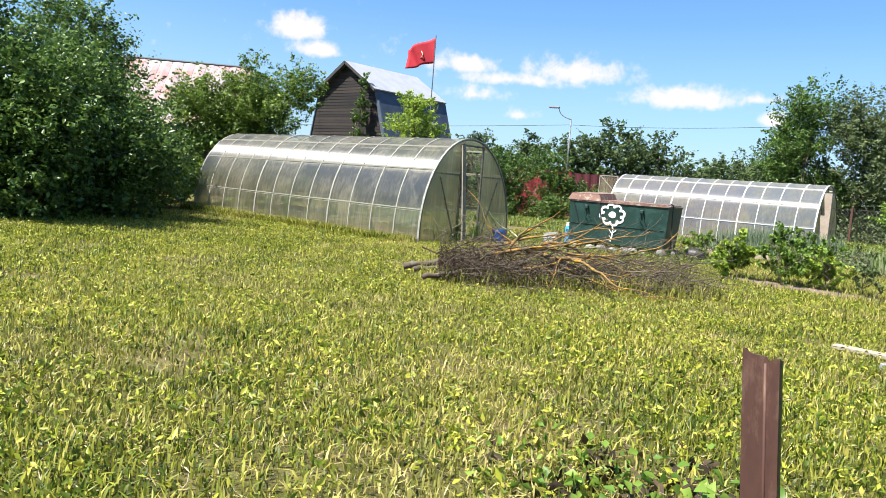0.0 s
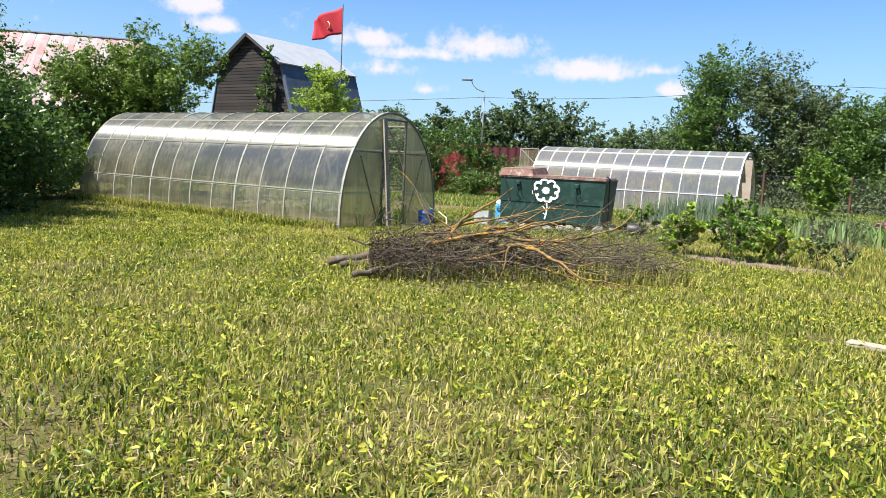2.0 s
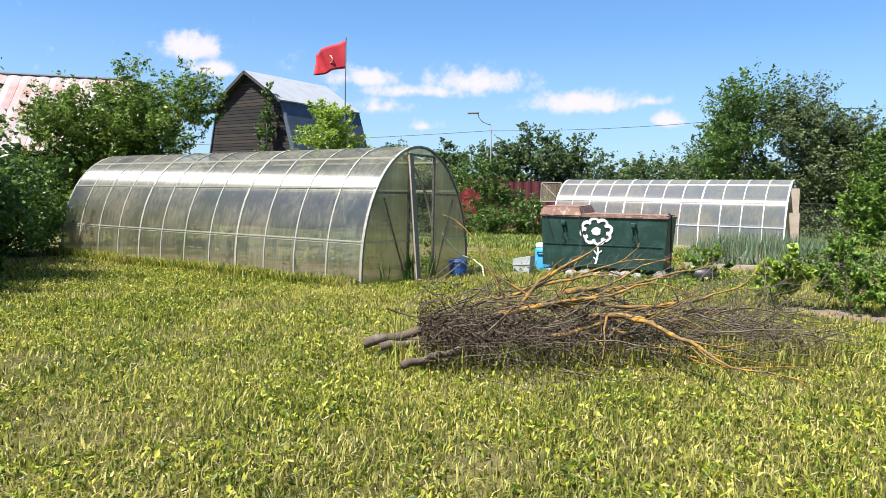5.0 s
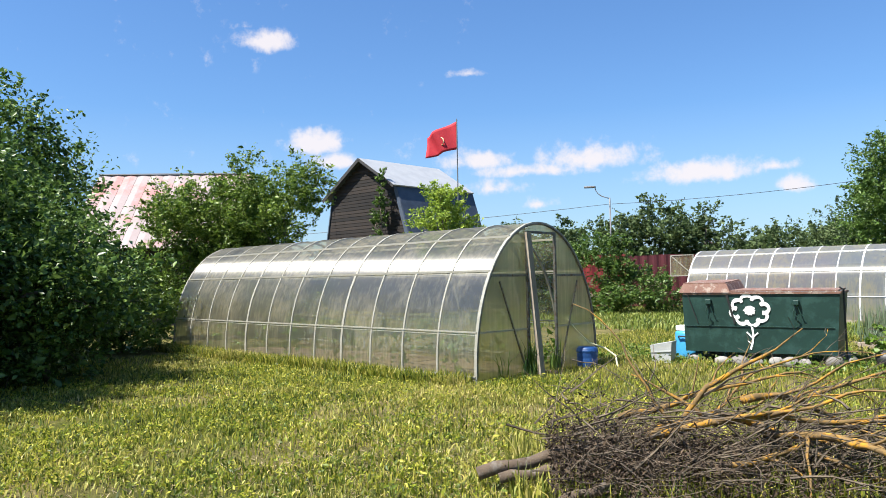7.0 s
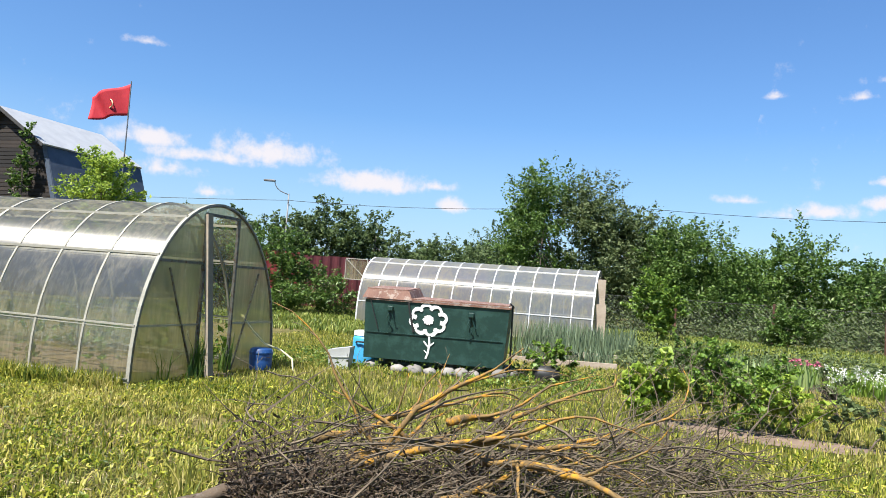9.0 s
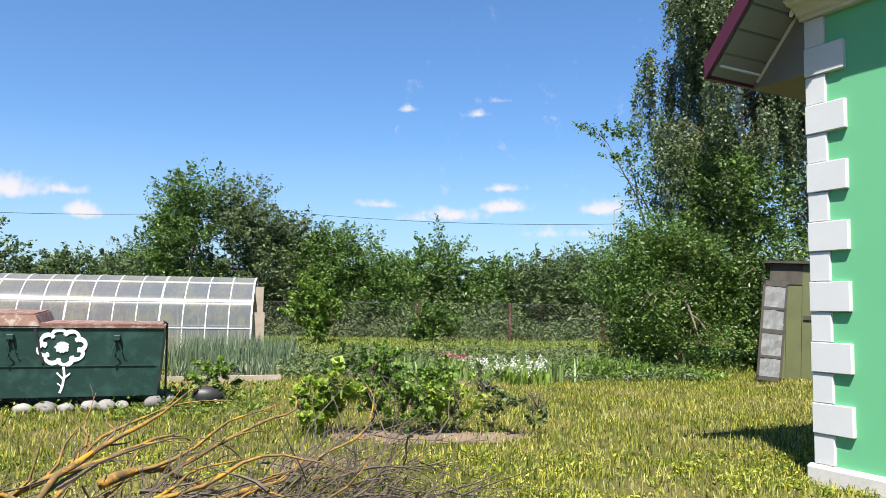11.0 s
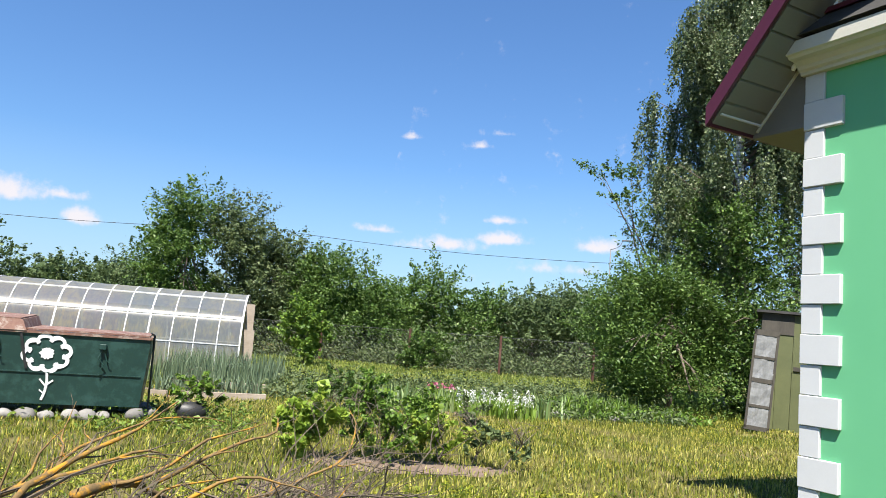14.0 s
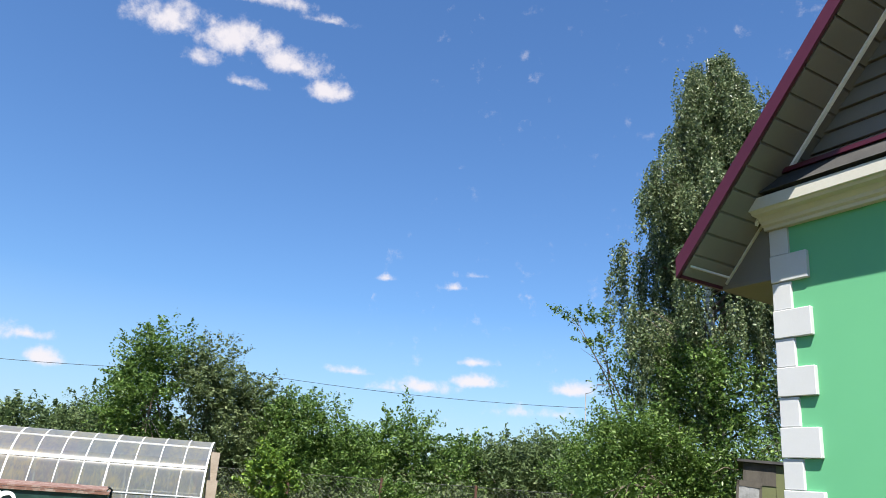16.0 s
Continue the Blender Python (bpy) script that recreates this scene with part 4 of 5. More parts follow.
def cable(a, b, sag, r=0.013):
    a, b = Vector(a), Vector(b)
    ob = part("power_cable", Geo().tube([a.lerp(b, i / 16) - Vector((0, 0, sag * 4 * (i / 16) * (1 - i / 16))) for i in range(17)], r, 4), M["black"])
    return tagged(ob, "thin black overhead power cable", "cable")


cable((-34, 20, 4.4), (-17.7, 32.2, 5.8), 0.1)
cable((-17.7, 32.2, 5.8), (0.5, 39.2, 7.0), 0.35)
cable((0.5, 39.2, 7.0), (32.0, 33.5, 7.0), 0.75)
cable((-24.5, -3.0, 5.1), (-22.6, 15.4, 5.9), 0.15)

# ---- old shed with a film-covered door ----
shed = thing("shed", "olive green leaning wooden shed", "shed", (14.62, 7.95, 0), -32)
shed.matrix_world = shed.matrix_world @ Matrix.Rotation(radians(2.0), 4, "Y")
for i in range(7):
    x0 = -0.72 + i * 0.29
    part("board", Geo().box((x0, -0.02 + 0.006 * (i % 2), 0.0), (x0 + 0.283, 0.02, 2.3)), M["olive"], shed)
part("side", Geo().box((-0.75, 0.02, 0), (1.31, 1.6, 2.2)), M["olive"], shed)
part("roof", Geo().prism([(-0.85, -0.12, 2.32), (1.45, -0.12, 2.32), (1.45, 1.75, 2.2), (-0.85, 1.75, 2.2)], (0, 0, 0.05)), M["darkfelt"], shed)
part("fascia", Geo().box((-0.74, -0.03, 1.9), (-0.14, -0.021, 2.31)), M["shedwood"], shed)
part("rail", Geo().box((-0.12, -0.05, 1.2), (1.3, -0.021, 1.28)), M["shedwood"], shed)
door = thing("door", "leaning old door covered with grey plastic film", "door", (13.45, 7.42, 0), -24)
door.matrix_world = door.matrix_world @ Matrix.Rotation(radians(5.0), 4, "Y") @ Matrix.Diagonal((0.74, 1.0, 1.0, 1.0))
for lo, hi in (((-0.3, 0, 0.08), (-0.24, 0.05, 1.95)), ((0.24, 0, 0.0), (0.3, 0.05, 1.9)), ((-0.3, 0, 1.85), (0.3, 0.05, 1.95)), ((-0.3, 0, 0.05), (0.3, 0.05, 0.13)), ((-0.26, 0, 0.95), (0.26, 0.05, 1.03)), ((-0.26, 0, 0.48), (0.26, 0.05, 0.53)), ((-0.26, 0, 1.4), (0.26, 0.05, 1.45))):
    part("frame", Geo().box(lo, hi), M["shedwood"], door)
g = Geo()
vs = []
for j in range(13):
    for i in range(5):
        vs.append((-0.25 + 0.125 * i, 0.01 + 0.022 * noise.noise(Vector((i * 1.3, j * 0.9, 3))), 0.1 + j * 0.147))
g.add(vs, [(j * 5 + i, j * 5 + i + 1, j * 5 + i + 6, j * 5 + i + 5) for j in range(12) for i in range(4)])
part("film", g, M["foil"], door)

# ---- small things by the greenhouse ----
bucket = thing("barrel", "dark blue plastic barrel by the greenhouse door", "barrel", (0.28, 2.25, 0))
part("body", Geo().lathe([(0.13, 0.0), (0.145, 0.04), (0.15, 0.15), (0.145, 0.16), (0.15, 0.18), (0.148, 0.3), (0.12, 0.32)], (0, 0, 0), 20), M["bluecloth"], bucket, smooth=True)
part("rim", Geo().lathe([(0.152, 0.24), (0.157, 0.25), (0.157, 0.27), (0.152, 0.28)], (0, 0, 0), 20), M["bluecloth"], bucket)
hose = part("hose", Geo().tube([(0.1, 2.0, 0.75), (0.2, 2.12, 0.55), (0.32, 2.25, 0.38), (0.5, 2.38, 0.3), (0.66, 2.4, 0.2), (0.72, 2.35, 0.03), (0.9, 2.3, 0.02), (1.1, 2.35, 0.02)], 0.014, 6), M["hose"], smooth=True)
tagged(hose, "pale garden hose curling out of the greenhouse", "hose")
tank = thing("canister", "milky white plastic canister with sloping top", "canister", (0.93, 3.3, 0), 12)
part("body", Geo().add([(-0.13, -0.12, 0), (0.13, -0.12, 0), (0.13, 0.12, 0), (-0.13, 0.12, 0), (-0.16, -0.14, 0.3), (0.16, -0.14, 0.36), (0.16, 0.14, 0.36), (-0.16, 0.14, 0.3)], [(0, 3, 2, 1), (4, 5, 6, 7), (0, 1, 5, 4), (1, 2, 6, 5), (2, 3, 7, 6), (3, 0, 4, 7)]), M["tank"], tank)
part("rib", Geo().bar((-0.15, -0.134, 0.2), (0.145, -0.136, 0.22), 0.015), M["tank"], tank)
can = thing("barrel", "light blue plastic barrel with white lid", "barrel", (0.9, 4.2, 0))
part("body", Geo().lathe([(0.2, 0.0), (0.21, 0.05), (0.21, 0.42), (0.19, 0.46)], (0, 0, 0), 20), M["lightblue"], can, smooth=True)
part("lid", Geo().lathe([(0.19, 0.46), (0.2, 0.47), (0.2, 0.53), (0.17, 0.54)], (0, 0, 0), 20), M["white"], can)
part("handle", Geo().tube([(-0.08, -0.2, 0.36), (-0.06, -0.24, 0.38), (0.06, -0.24, 0.38), (0.08, -0.2, 0.36)], 0.014, 5), M["black"], can)


def stone(at, r, seed, label="pale rounded field stone on the ground"):
    bm = bmesh.new()
    bmesh.ops.create_icosphere(bm, subdivisions=2, radius=1)
    for v in bm.verts:
        k = 1 + 0.28 * noise.noise(v.co * 1.3 + Vector((seed * 3.1, 0, 0)))
        v.co = Vector((v.co.x * r * k, v.co.y * r * 0.8 * k, v.co.z * r * 0.65 * k))
    me = bpy.data.meshes.new("stone")
    bm.to_mesh(me)
    bm.free()
    me.polygons.foreach_set("use_smooth", [True] * len(me.polygons))
    me.materials.append(M["stone"])
    ob = new("stone", me)
    ob.matrix_world = pose(at[0], at[1], at[2] + r * 0.4, 0, 0, seed * 40)
    return tagged(ob, label, "stone", "loose stones")


for i, (x, y, r) in enumerate(((1.95, 3.62, 0.13), (2.15, 3.7, 0.1), (2.4, 3.75, 0.12), (2.6, 3.72, 0.14), (2.75, 3.85, 0.1), (1.7, 3.6, 0.11), (3.1, 3.95, 0.14), (3.2, 4.3, 0.13), (1.2, 3.75, 0.12), (1.2, 4.5, 0.12), (2.2, 4.4, 0.13), (3.0, 4.8, 0.12),
                               (9.62, 8.25, 0.12), (9.8, 8.4, 0.13), (9.95, 8.2, 0.1), (9.7, 8.5, 0.12), (8.9, 7.7, 0.12), (10.9, 8.0, 0.11), (8.6, 7.75, 0.08))):
    stone((x, y, ground_z(x, y)), r, i)
canister = thing("jug", "dark plastic jug lying beside the container", "jug", (3.55, 4.15, 0.03), 20)
part("body", Geo().tube([(0, 0, 0.12), (0.05, 0, 0.13), (0.3, 0, 0.13), (0.4, 0, 0.12)], [0.08, 0.13, 0.13, 0.05], 12), M["black"], canister, smooth=True)

# ---- rusty post in front, and scrap ----
post = thing("steel_post", "rusted steel channel post with torn top edge", "post", (9.15, -8.06, 0), 8)
post.matrix_world = pose(9.22, -8.02, -0.035, 0, -5.0, 8)
g = Geo().prism([(-0.046, 0, -0.2), (0.047, 0, -0.2), (0.048, 0, 0.775), (0.03, 0, 0.772), (0.022, 0, 0.765), (0.014, 0, 0.778), (-0.02, 0, 0.782), (-0.047, 0, 0.796)], (0, 0.008, 0))
g.prism([(-0.047, 0.008, -0.2), (-0.047, 0.05, -0.2), (-0.047, 0.05, 0.785), (-0.047, 0.008, 0.796)], (0.006, 0, 0))
g.prism([(0.042, 0.008, -0.2), (0.042, 0.05, -0.2), (0.042, 0.05, 0.76), (0.042, 0.008, 0.775)], (0.006, 0, 0))
part("channel", g, M["rust"], post)
part("flange_bead", Geo().tube([(0.012, 0.001, -0.15), (0.014, 0.001, 0.3), (0.012, 0.001, 0.76)], 0.0045, 6), M["rust"], post, smooth=True)
DX, DY = 8.92, -3.68
slab_ob = thing("concrete_block", "pale concrete block dumped on the grass", "block", (DX, DY, 0.02), 15)
part("block", Geo().box((-0.16, -0.15, 0), (0.26, 0.15, 0.28), None, 0.02), M["concrete"], slab_ob)
slab_ob = thing("concrete_block", "pinkish broken concrete block on the grass", "block", (DX + 0.55, DY + 0.1, 0.02), -20)
part("block", Geo().box((-0.22, -0.15, 0), (0.22, 0.15, 0.34), None, 0.03), M["stone"], slab_ob)
plank = thing("plank", "weathered plank lying in the grass", "plank", (DX - 0.1, DY + 0.25, 0.05), -8)
part("board", Geo().box((-0.62, -0.06, 0), (0.3, 0.06, 0.035), None, 0.005), M["bed_board"], plank)
plank = thing("plank", "grey painted board lying on the ground", "plank", (DX + 0.3, DY - 0.3, 0.06), -12)
part("board", Geo().box((-0.55, -0.09, 0), (0.9, 0.09, 0.04), None, 0.005), M["foil"], plank)
crate = thing("crate", "small dark green plastic crate in the grass", "crate", (DX + 0.02, DY - 0.42, 0.0), -25)
part("body", Geo().box((-0.13, -0.1, 0), (0.13, 0.1, 0.17), None, 0.01), M["greenmetal"], crate)
frame_ob = thing("metal_frame", "bent rusty angle iron leaning on blocks", "frame", (DX + 0.5, DY - 0.12, 0.0), 10)
part("angle_bar", Geo().bar((-0.1, 0, 0.02), (0.05, 0.02, 0.4), 0.05, 0.03), M["rust"], frame_ob)
part("angle_bar", Geo().bar((0.05, 0.02, 0.4), (0.5, 0.0, 0.33), 0.05, 0.03), M["rust"], frame_ob)
part("angle_bar", Geo().bar((0.15, 0.02, 0.36), (0.32, 0.02, 0.12), 0.04, 0.03), M["rust"], frame_ob)

# ---- heap of cut branches ----
pile = thing("branch_heap", "heap of cut branches with yellow lichen on the lawn", "branch heap", (0, 0, 0))
rng = np.random.default_rng(5)


HU, HV = Vector((0.77, 0.638, 0)), Vector((-0.638, 0.77, 0))


def heap_at(u, v, z):
    """Along the heap from the sawn ends, across it, and up."""
    return Vector((3.17, -3.4, 0)) + HU * u + HV * v + Vector((0, 0, z))


def branch(geo, rng, a, d, length, r0, twigs, depth=0, bend=0.25, sides=None, sag=0.0):
    """A crooked tapering branch; thick side branches are gathered in sides, thin ones go to the twigs."""
    p, d = Vector(a), Vector(d).normalized()
    n = max(4, int(length / 0.1))
    pts, radii, dirs = [p.copy()], [r0], [d.copy()]
    for i in range(n):
        d = (d + Vector((rng.normal() * bend * 0.5, rng.normal() * bend * 0.5, rng.normal() * bend * 0.4))).normalized()
        d.z -= sag * length / n + 0.16 * max(0.0, p.z - 0.7)
        if p.z < 0.06 and d.z < 0:
            d.z *= 0.3
        d.normalize()
        p = p + d * (length / n)
        p.z = max(p.z, 0.03)
        pts.append(p.copy())
        dirs.append(d.copy())
        radii.append(r0 * (1 - 0.85 * (i + 1) / n) * (1 + 0.1 * rng.normal()))
    geo.tube(pts, [max(0.0015, r) for r in radii], 8 if r0 > 0.02 else 4, cap=r0 > 0.01)
    if depth < 2:
        for i in range(2, n):
            if rng.random() < (0.35 if depth else 0.55):
                side = (dirs[i] + Vector((rng.normal() * 0.55, rng.normal() * 0.55, rng.normal() * 0.22 + 0.06))).normalized()
                ln = length * (0.2 + 0.3 * rng.random()) * (1 - 0.5 * i / n)
                if sides is not None and radii[i] > 0.008:
                    sides.append(Geo())
                    branch(sides[-1], rng, pts[i], side, ln, radii[i] * 0.6, twigs, depth + 1, bend * 1.2, None, 0.12)
                else:
                    branch(twigs, rng, pts[i], side, ln, max(0.002, radii[i] * 0.55), twigs, depth + 1, bend * 1.3)


twigs = Geo()
# sawn logs at the thick end: start along, across, up; length, heading from the heap's line, rise, thickness
for u, v, z, ln, head, rise, r in ((0.0, 0.0, 0.07, 0.95, 10, 0.2, 0.042), (0.14, -0.04, 0.05, 0.6, 2, 0.16, 0.034), (0.3, -0.68, 0.04, 0.5, 25, 0.16, 0.034)):
    a = heap_at(u, v, z)
    d = (HU * math.cos(radians(head)) + HV * math.sin(radians(head)) + Vector((0, 0, rise))).normalized()
    g = Geo().tube([a + d * (ln * i / 8) + Vector((0, 0, 0.012 * math.sin(i * 1.7))) for i in range(9)], [r * (1 - 0.03 * i + 0.06 * math.sin(i * 2.1)) for i in range(9)], 10)
    part("log", g, M["deadwood"], pile, "sawn log end", smooth=True)
# boughs: start along, across, up; heading, rise, length, thickness, sag
BOUGHS = [
    ((1.1, 0.1, 0.3), 8, 0.34, 2.2, 0.044, 0.36), ((1.05, -0.05, 0.32), -5, 0.1, 2.6, 0.026, 0.12), ((0.95, 0.35, 0.36), 16, 0.22, 1.5, 0.025, 0.3),
    ((1.8, -0.1, 0.34), -17, 0.02, 2.0, 0.024, 0.22), ((1.75, 0.3, 0.48), 4, 0.05, 2.0, 0.027, 0.2), ((2.2, 0.35, 0.5), 20, 0.26, 1.4, 0.017, 0.25),
    ((1.4, 0.55, 0.3), 12, 0.16, 2.0, 0.02, 0.25), ((2.0, -0.25, 0.25), -26, 0.08, 1.5, 0.016, 0.2), ((2.5, 0.1, 0.4), 2, 0.2, 1.3, 0.015, 0.3), ((1.5, -0.3, 0.2), -10, 0.1, 1.6, 0.018, 0.2),
]
for k, (at, head, rise, ln, r, sag) in enumerate(BOUGHS):
    g, sides = Geo(), []
    d = HU * math.cos(radians(head)) + HV * math.sin(radians(head)) + Vector((0, 0, rise))
    branch(g, rng, heap_at(*at), d, ln, r, twigs, 0, 0.34, sides, sag)
    bough = part("bough", g, M["lichen"], pile, "yellow lichen-covered bough", smooth=True)
    for s_geo in sides:
        part("side_branch", s_geo, M["lichen"], bough, smooth=True)
# dark brushwood: thick at the butt end, thinning out towards the tips
for k in range(960):
    u = 0.5 + 3.1 * rng.random() ** 1.05
    w = 0.42 - 0.04 * u
    p = heap_at(u + rng.normal() * 0.12, 0.05 + rng.normal() * w, 0)
    p.z = 0.03 + abs(rng.normal()) * (0.2 if u < 1.9 else 0.19)
    d = HU * (0.8 + rng.normal() * 0.5) + HV * rng.normal() * 0.55 + Vector((0, 0, rng.normal() * 0.35 + 0.08))
    branch(twigs, rng, p, d, 0.3 + 0.55 * rng.random(), 0.0035 + 0.006 * rng.random() ** 2, twigs, 1 if k % 3 else 2, 0.35)
tagged(part("twig_tangle", twigs, M["twig"], pile, "tangle of thin dark twigs"), kind="stuff")
n = 20000
u, v = 0.45 + np.abs(rng.normal(0, 1.15, n)), rng.normal(-0.05, 0.36, n)
pts = np.array(heap_at(0, 0, 0))[None] + u[:, None] * np.array(HU)[None] + v[:, None] * np.array(HV)[None]
pts[:, 2] = np.abs(rng.normal(0.0, 0.19, n)) * (1.1 - 0.18 * u).clip(0.3, 1) + 0.02
tagged(part("withered_leaves", leaf_cloud(rng, pts, 0.03, 0.32, 0.6), M["dryleaf"], pile, "brown withered leaves"), kind="stuff")

# ---- trees and bushes ----
r0 = np.random.default_rng(21)
# dark hedge trees on the left of the lawn
# the last one, mostly out of view, is added to shade the lawn
HEDGE = [((-5.3, -4.9), 3.5, 1.25, 28000, "leaf_dark"), ((-8.7, -2.7), 4.9, 1.1, 28000, "leaf_dark"), ((-5.3, -6.6), 5.4, 1.4, 32000, "leaf_dark"), ((-6.7, -3.0), 2.8, 1.1, 24000, "leaf_dark"), ((-8.8, -1.0), 1.9, 0.8, 12000, "leaf_bush"), ((-4.6, -3.4), 2.0, 0.8, 16000, "leaf_dark"), ((-3.9, -5.3), 2.9, 0.95, 24000, "leaf_dark")]
for i, ((x, y), hi, rad, n, mt) in enumerate(HEDGE):
    blobs = blob_set(np.random.default_rng(40 + i), 17, (rad, rad), 0.2, hi - 0.35, 0.62)
    tree("tree", "dense dark green fruit tree with leaves to the ground", "tree", (x, y, 0), blobs, n, 0.085, mt, 60 + i, 0.07, clump=1.6, keep=0.48, group="trees beside the lawn")
# lilac-like bush behind the greenhouse
for i, ((x, y), hi, rad, n) in enumerate((((-11.2, 1.9), 3.9, 0.95, 18000), ((-10.4, 2.9), 4.35, 1.05, 22000), ((-9.6, 3.6), 4.4, 1.0, 18000), ((-11.6, 3.6), 4.1, 1.0, 14000))):
    blobs = blob_set(np.random.default_rng(80 + i), 14, (rad, rad), 0.6, hi - 0.3, 0.55)
    tree("bush", "tall bright green bush with upright shoots", "bush", (x, y, 0), blobs, n, 0.085, "leaf_bush", 90 + i, 0.05, clump=1.8, group="bushes behind the greenhouse")
tree("bush", "light green rounded bush in front of the barn", "bush", (-12.5, 12.5, 0), blob_set(np.random.default_rng(3), 9, (1.0, 1.0), 2.2, 4.6, 0.6), 9000, 0.11, "leaf_lime", 101, 0.05, clump=1.5)
tree("vine", "climbing vine on the corner of the barn", "climbing plant", (-18.4, 14.6, 0), blob_set(np.random.default_rng(4), 10, (0.22, 0.1), 2.4, 6.3, 0.24), 3500, 0.1, "leaf_mid", 102, 0.03, clump=2)
for i, ((x, y), hi, rad, n, mt) in enumerate((((-9.4, 14.6), 2.7, 0.9, 12000, "leaf_dark"), ((-8.1, 16.2), 3.0, 0.95, 9000, "leaf_mid"), ((-6.6, 16.5), 1.6, 0.9, 6000, "leaf_dark"), ((-10.6, 16.8), 2.6, 0.9, 6000, "leaf_dark"), ((-7.4, 15.4), 1.0, 0.7, 4000, "leaf_mid"))):
    tree("bush", "green bush in front of the red fence", "bush", (x, y, 0), blob_set(np.random.default_rng(110 + i), 9, (rad, rad), 0.3, hi - 0.2, 0.45), n, 0.09, mt, 120 + i, 0.04, clump=1.8, group="bushes by the red fence")
# far trees along the horizon
FAR = [(-29, 44, 6.0, 2.6), (-25.5, 45, 6.6, 2.6), (-22.5, 46.5, 7.4, 2.6), (-19, 48, 6.4, 2.2), (-15.5, 50, 5.0, 2.4), (-12, 51, 4.8, 2.3), (-9, 47, 4.6, 2.2), (-35, 42, 5.5, 2.6), (-33, 30, 4.6, 2.0), (-27, 34, 4.2, 2.0), (-22, 27, 3.4, 1.5)]
for i, (x, y, hi, rad) in enumerate(FAR):
    tree("tree", "distant green deciduous tree on the horizon", "tree", (x, y, 0), blob_set(np.random.default_rng(140 + i), 13, (rad, rad), 0.8, hi - 0.7, 1.15), 8000, 0.26, "leaf_far", 150 + i, 0.15, clump=0.8, group="far trees", count=6)
# tall trees behind the second greenhouse
for i, (x, y, hi, rad, n, mt) in enumerate(((-1.3, 27.2, 7.2, 1.5, 20000, "leaf_mid"), (1.0, 28.0, 6.9, 1.5, 18000, "leaf_grey"), (3.0, 28.4, 5.8, 1.4, 14000, "leaf_grey"), (5.0, 27.8, 5.1, 1.5, 14000, "leaf_mid"), (6.7, 28.2, 4.3, 1.2, 10000, "leaf_mid"), (-3.2, 28.4, 4.2, 1.2, 8000, "leaf_far"))):
    tree("tree", "tall bushy deciduous tree behind the fence", "tree", (x, y, 0), blob_set(np.random.default_rng(170 + i), 17, (rad * 0.9, rad * 0.9), 0.9, hi - 0.75, 0.85), int(n * 1.4), 0.125, mt, 180 + i, 0.12, clump=1.2, keep=0.5, group="trees behind the fence", count=8)
tree("bush", "young green maple sapling by the greenhouse", "bush", (4.35, 20.5, 0), blob_set(np.random.default_rng(5), 9, (0.55, 0.55), 0.4, 2.2, 0.42), 5000, 0.13, "weed", 191, 0.03, clump=1.6)
# row behind the fence
ROW = [(8.6, 31, 3.53, 1.7, "leaf_mid"), (9.9, 30.5, 4.8, 1.9, "leaf_mid"), (12.8, 31, 3.78, 1.7, "leaf_dark"), (15.0, 30.5, 4.21, 1.7, "leaf_far"), (17.2, 29.5, 3.87, 1.8, "leaf_far"), (19.6, 28.5, 3.70, 1.7, "leaf_mid"), (22.5, 27, 3.96, 1.9, "leaf_mid"), (14, 34, 3.87, 2.0, "leaf_dark"), (7.2, 33, 3.10, 1.8, "leaf_far"), (18.5, 34, 4.13, 2.0, "leaf_far")]
for i, (x, y, hi, rad, mt) in enumerate(ROW):
    tree("tree", "green tree in the row behind the fence", "tree", (x, y, 0), blob_set(np.random.default_rng(200 + i), 14, (rad, rad), 0.6, hi - 0.6, 1.0), 12000, 0.15, mt, 220 + i, 0.1, clump=1.1, group="trees behind the fence", count=7)
# distant woods behind everything
rw = np.random.default_rng(15)
k = 60000
az = rw.uniform(-0.95, 1.2, k)
dist = rw.uniform(56, 72, k)
crest = 3.0 + 1.0 * np.sin(az * 31) * np.sin(az * 13 + 1) + 0.7 * np.sin(az * 83)
pp = np.stack([5.5 + dist * np.sin(az), -5.5 + dist * np.cos(az), crest * rw.random(k) ** 0.7 + rw.normal(0, 0.2, k)], 1)
tagged(part("far_woods", leaf_cloud(rw, pp[pp[:, 2] > 0], 0.55, 0.7), M["leaf_far"]), "distant belt of green woods", "woods", kind="stuff")
# undergrowth along the fence: one mass of stems and leaves
ru = np.random.default_rng(7)
k = 26000
s = ru.random(k)
base = np.array(s0)[None] + np.array(run)[None] * s[:, None]
pp = base + np.stack([ru.normal(0, 0.3, k), ru.uniform(0.3, 3.4, k), np.abs(ru.normal(0, 0.62, k)) * (1 + 0.5 * np.sin(s * 43) * np.sin(s * 17)) + 0.05], 1)
tagged(part("undergrowth", leaf_cloud(ru, pp, 0.15, 0.45), M["leaf_grey"]), "tall weeds and scrub along the fence", "undergrowth", kind="stuff")
tree("bush", "small round green bush in front of the fence", "bush", (8.6, 21.6, 0), blob_set(np.random.default_rng(6), 9, (0.6, 0.6), 0.25, 1.3, 0.42), 5500, 0.1, "leaf_mid", 240, 0.03, clump=1.8)
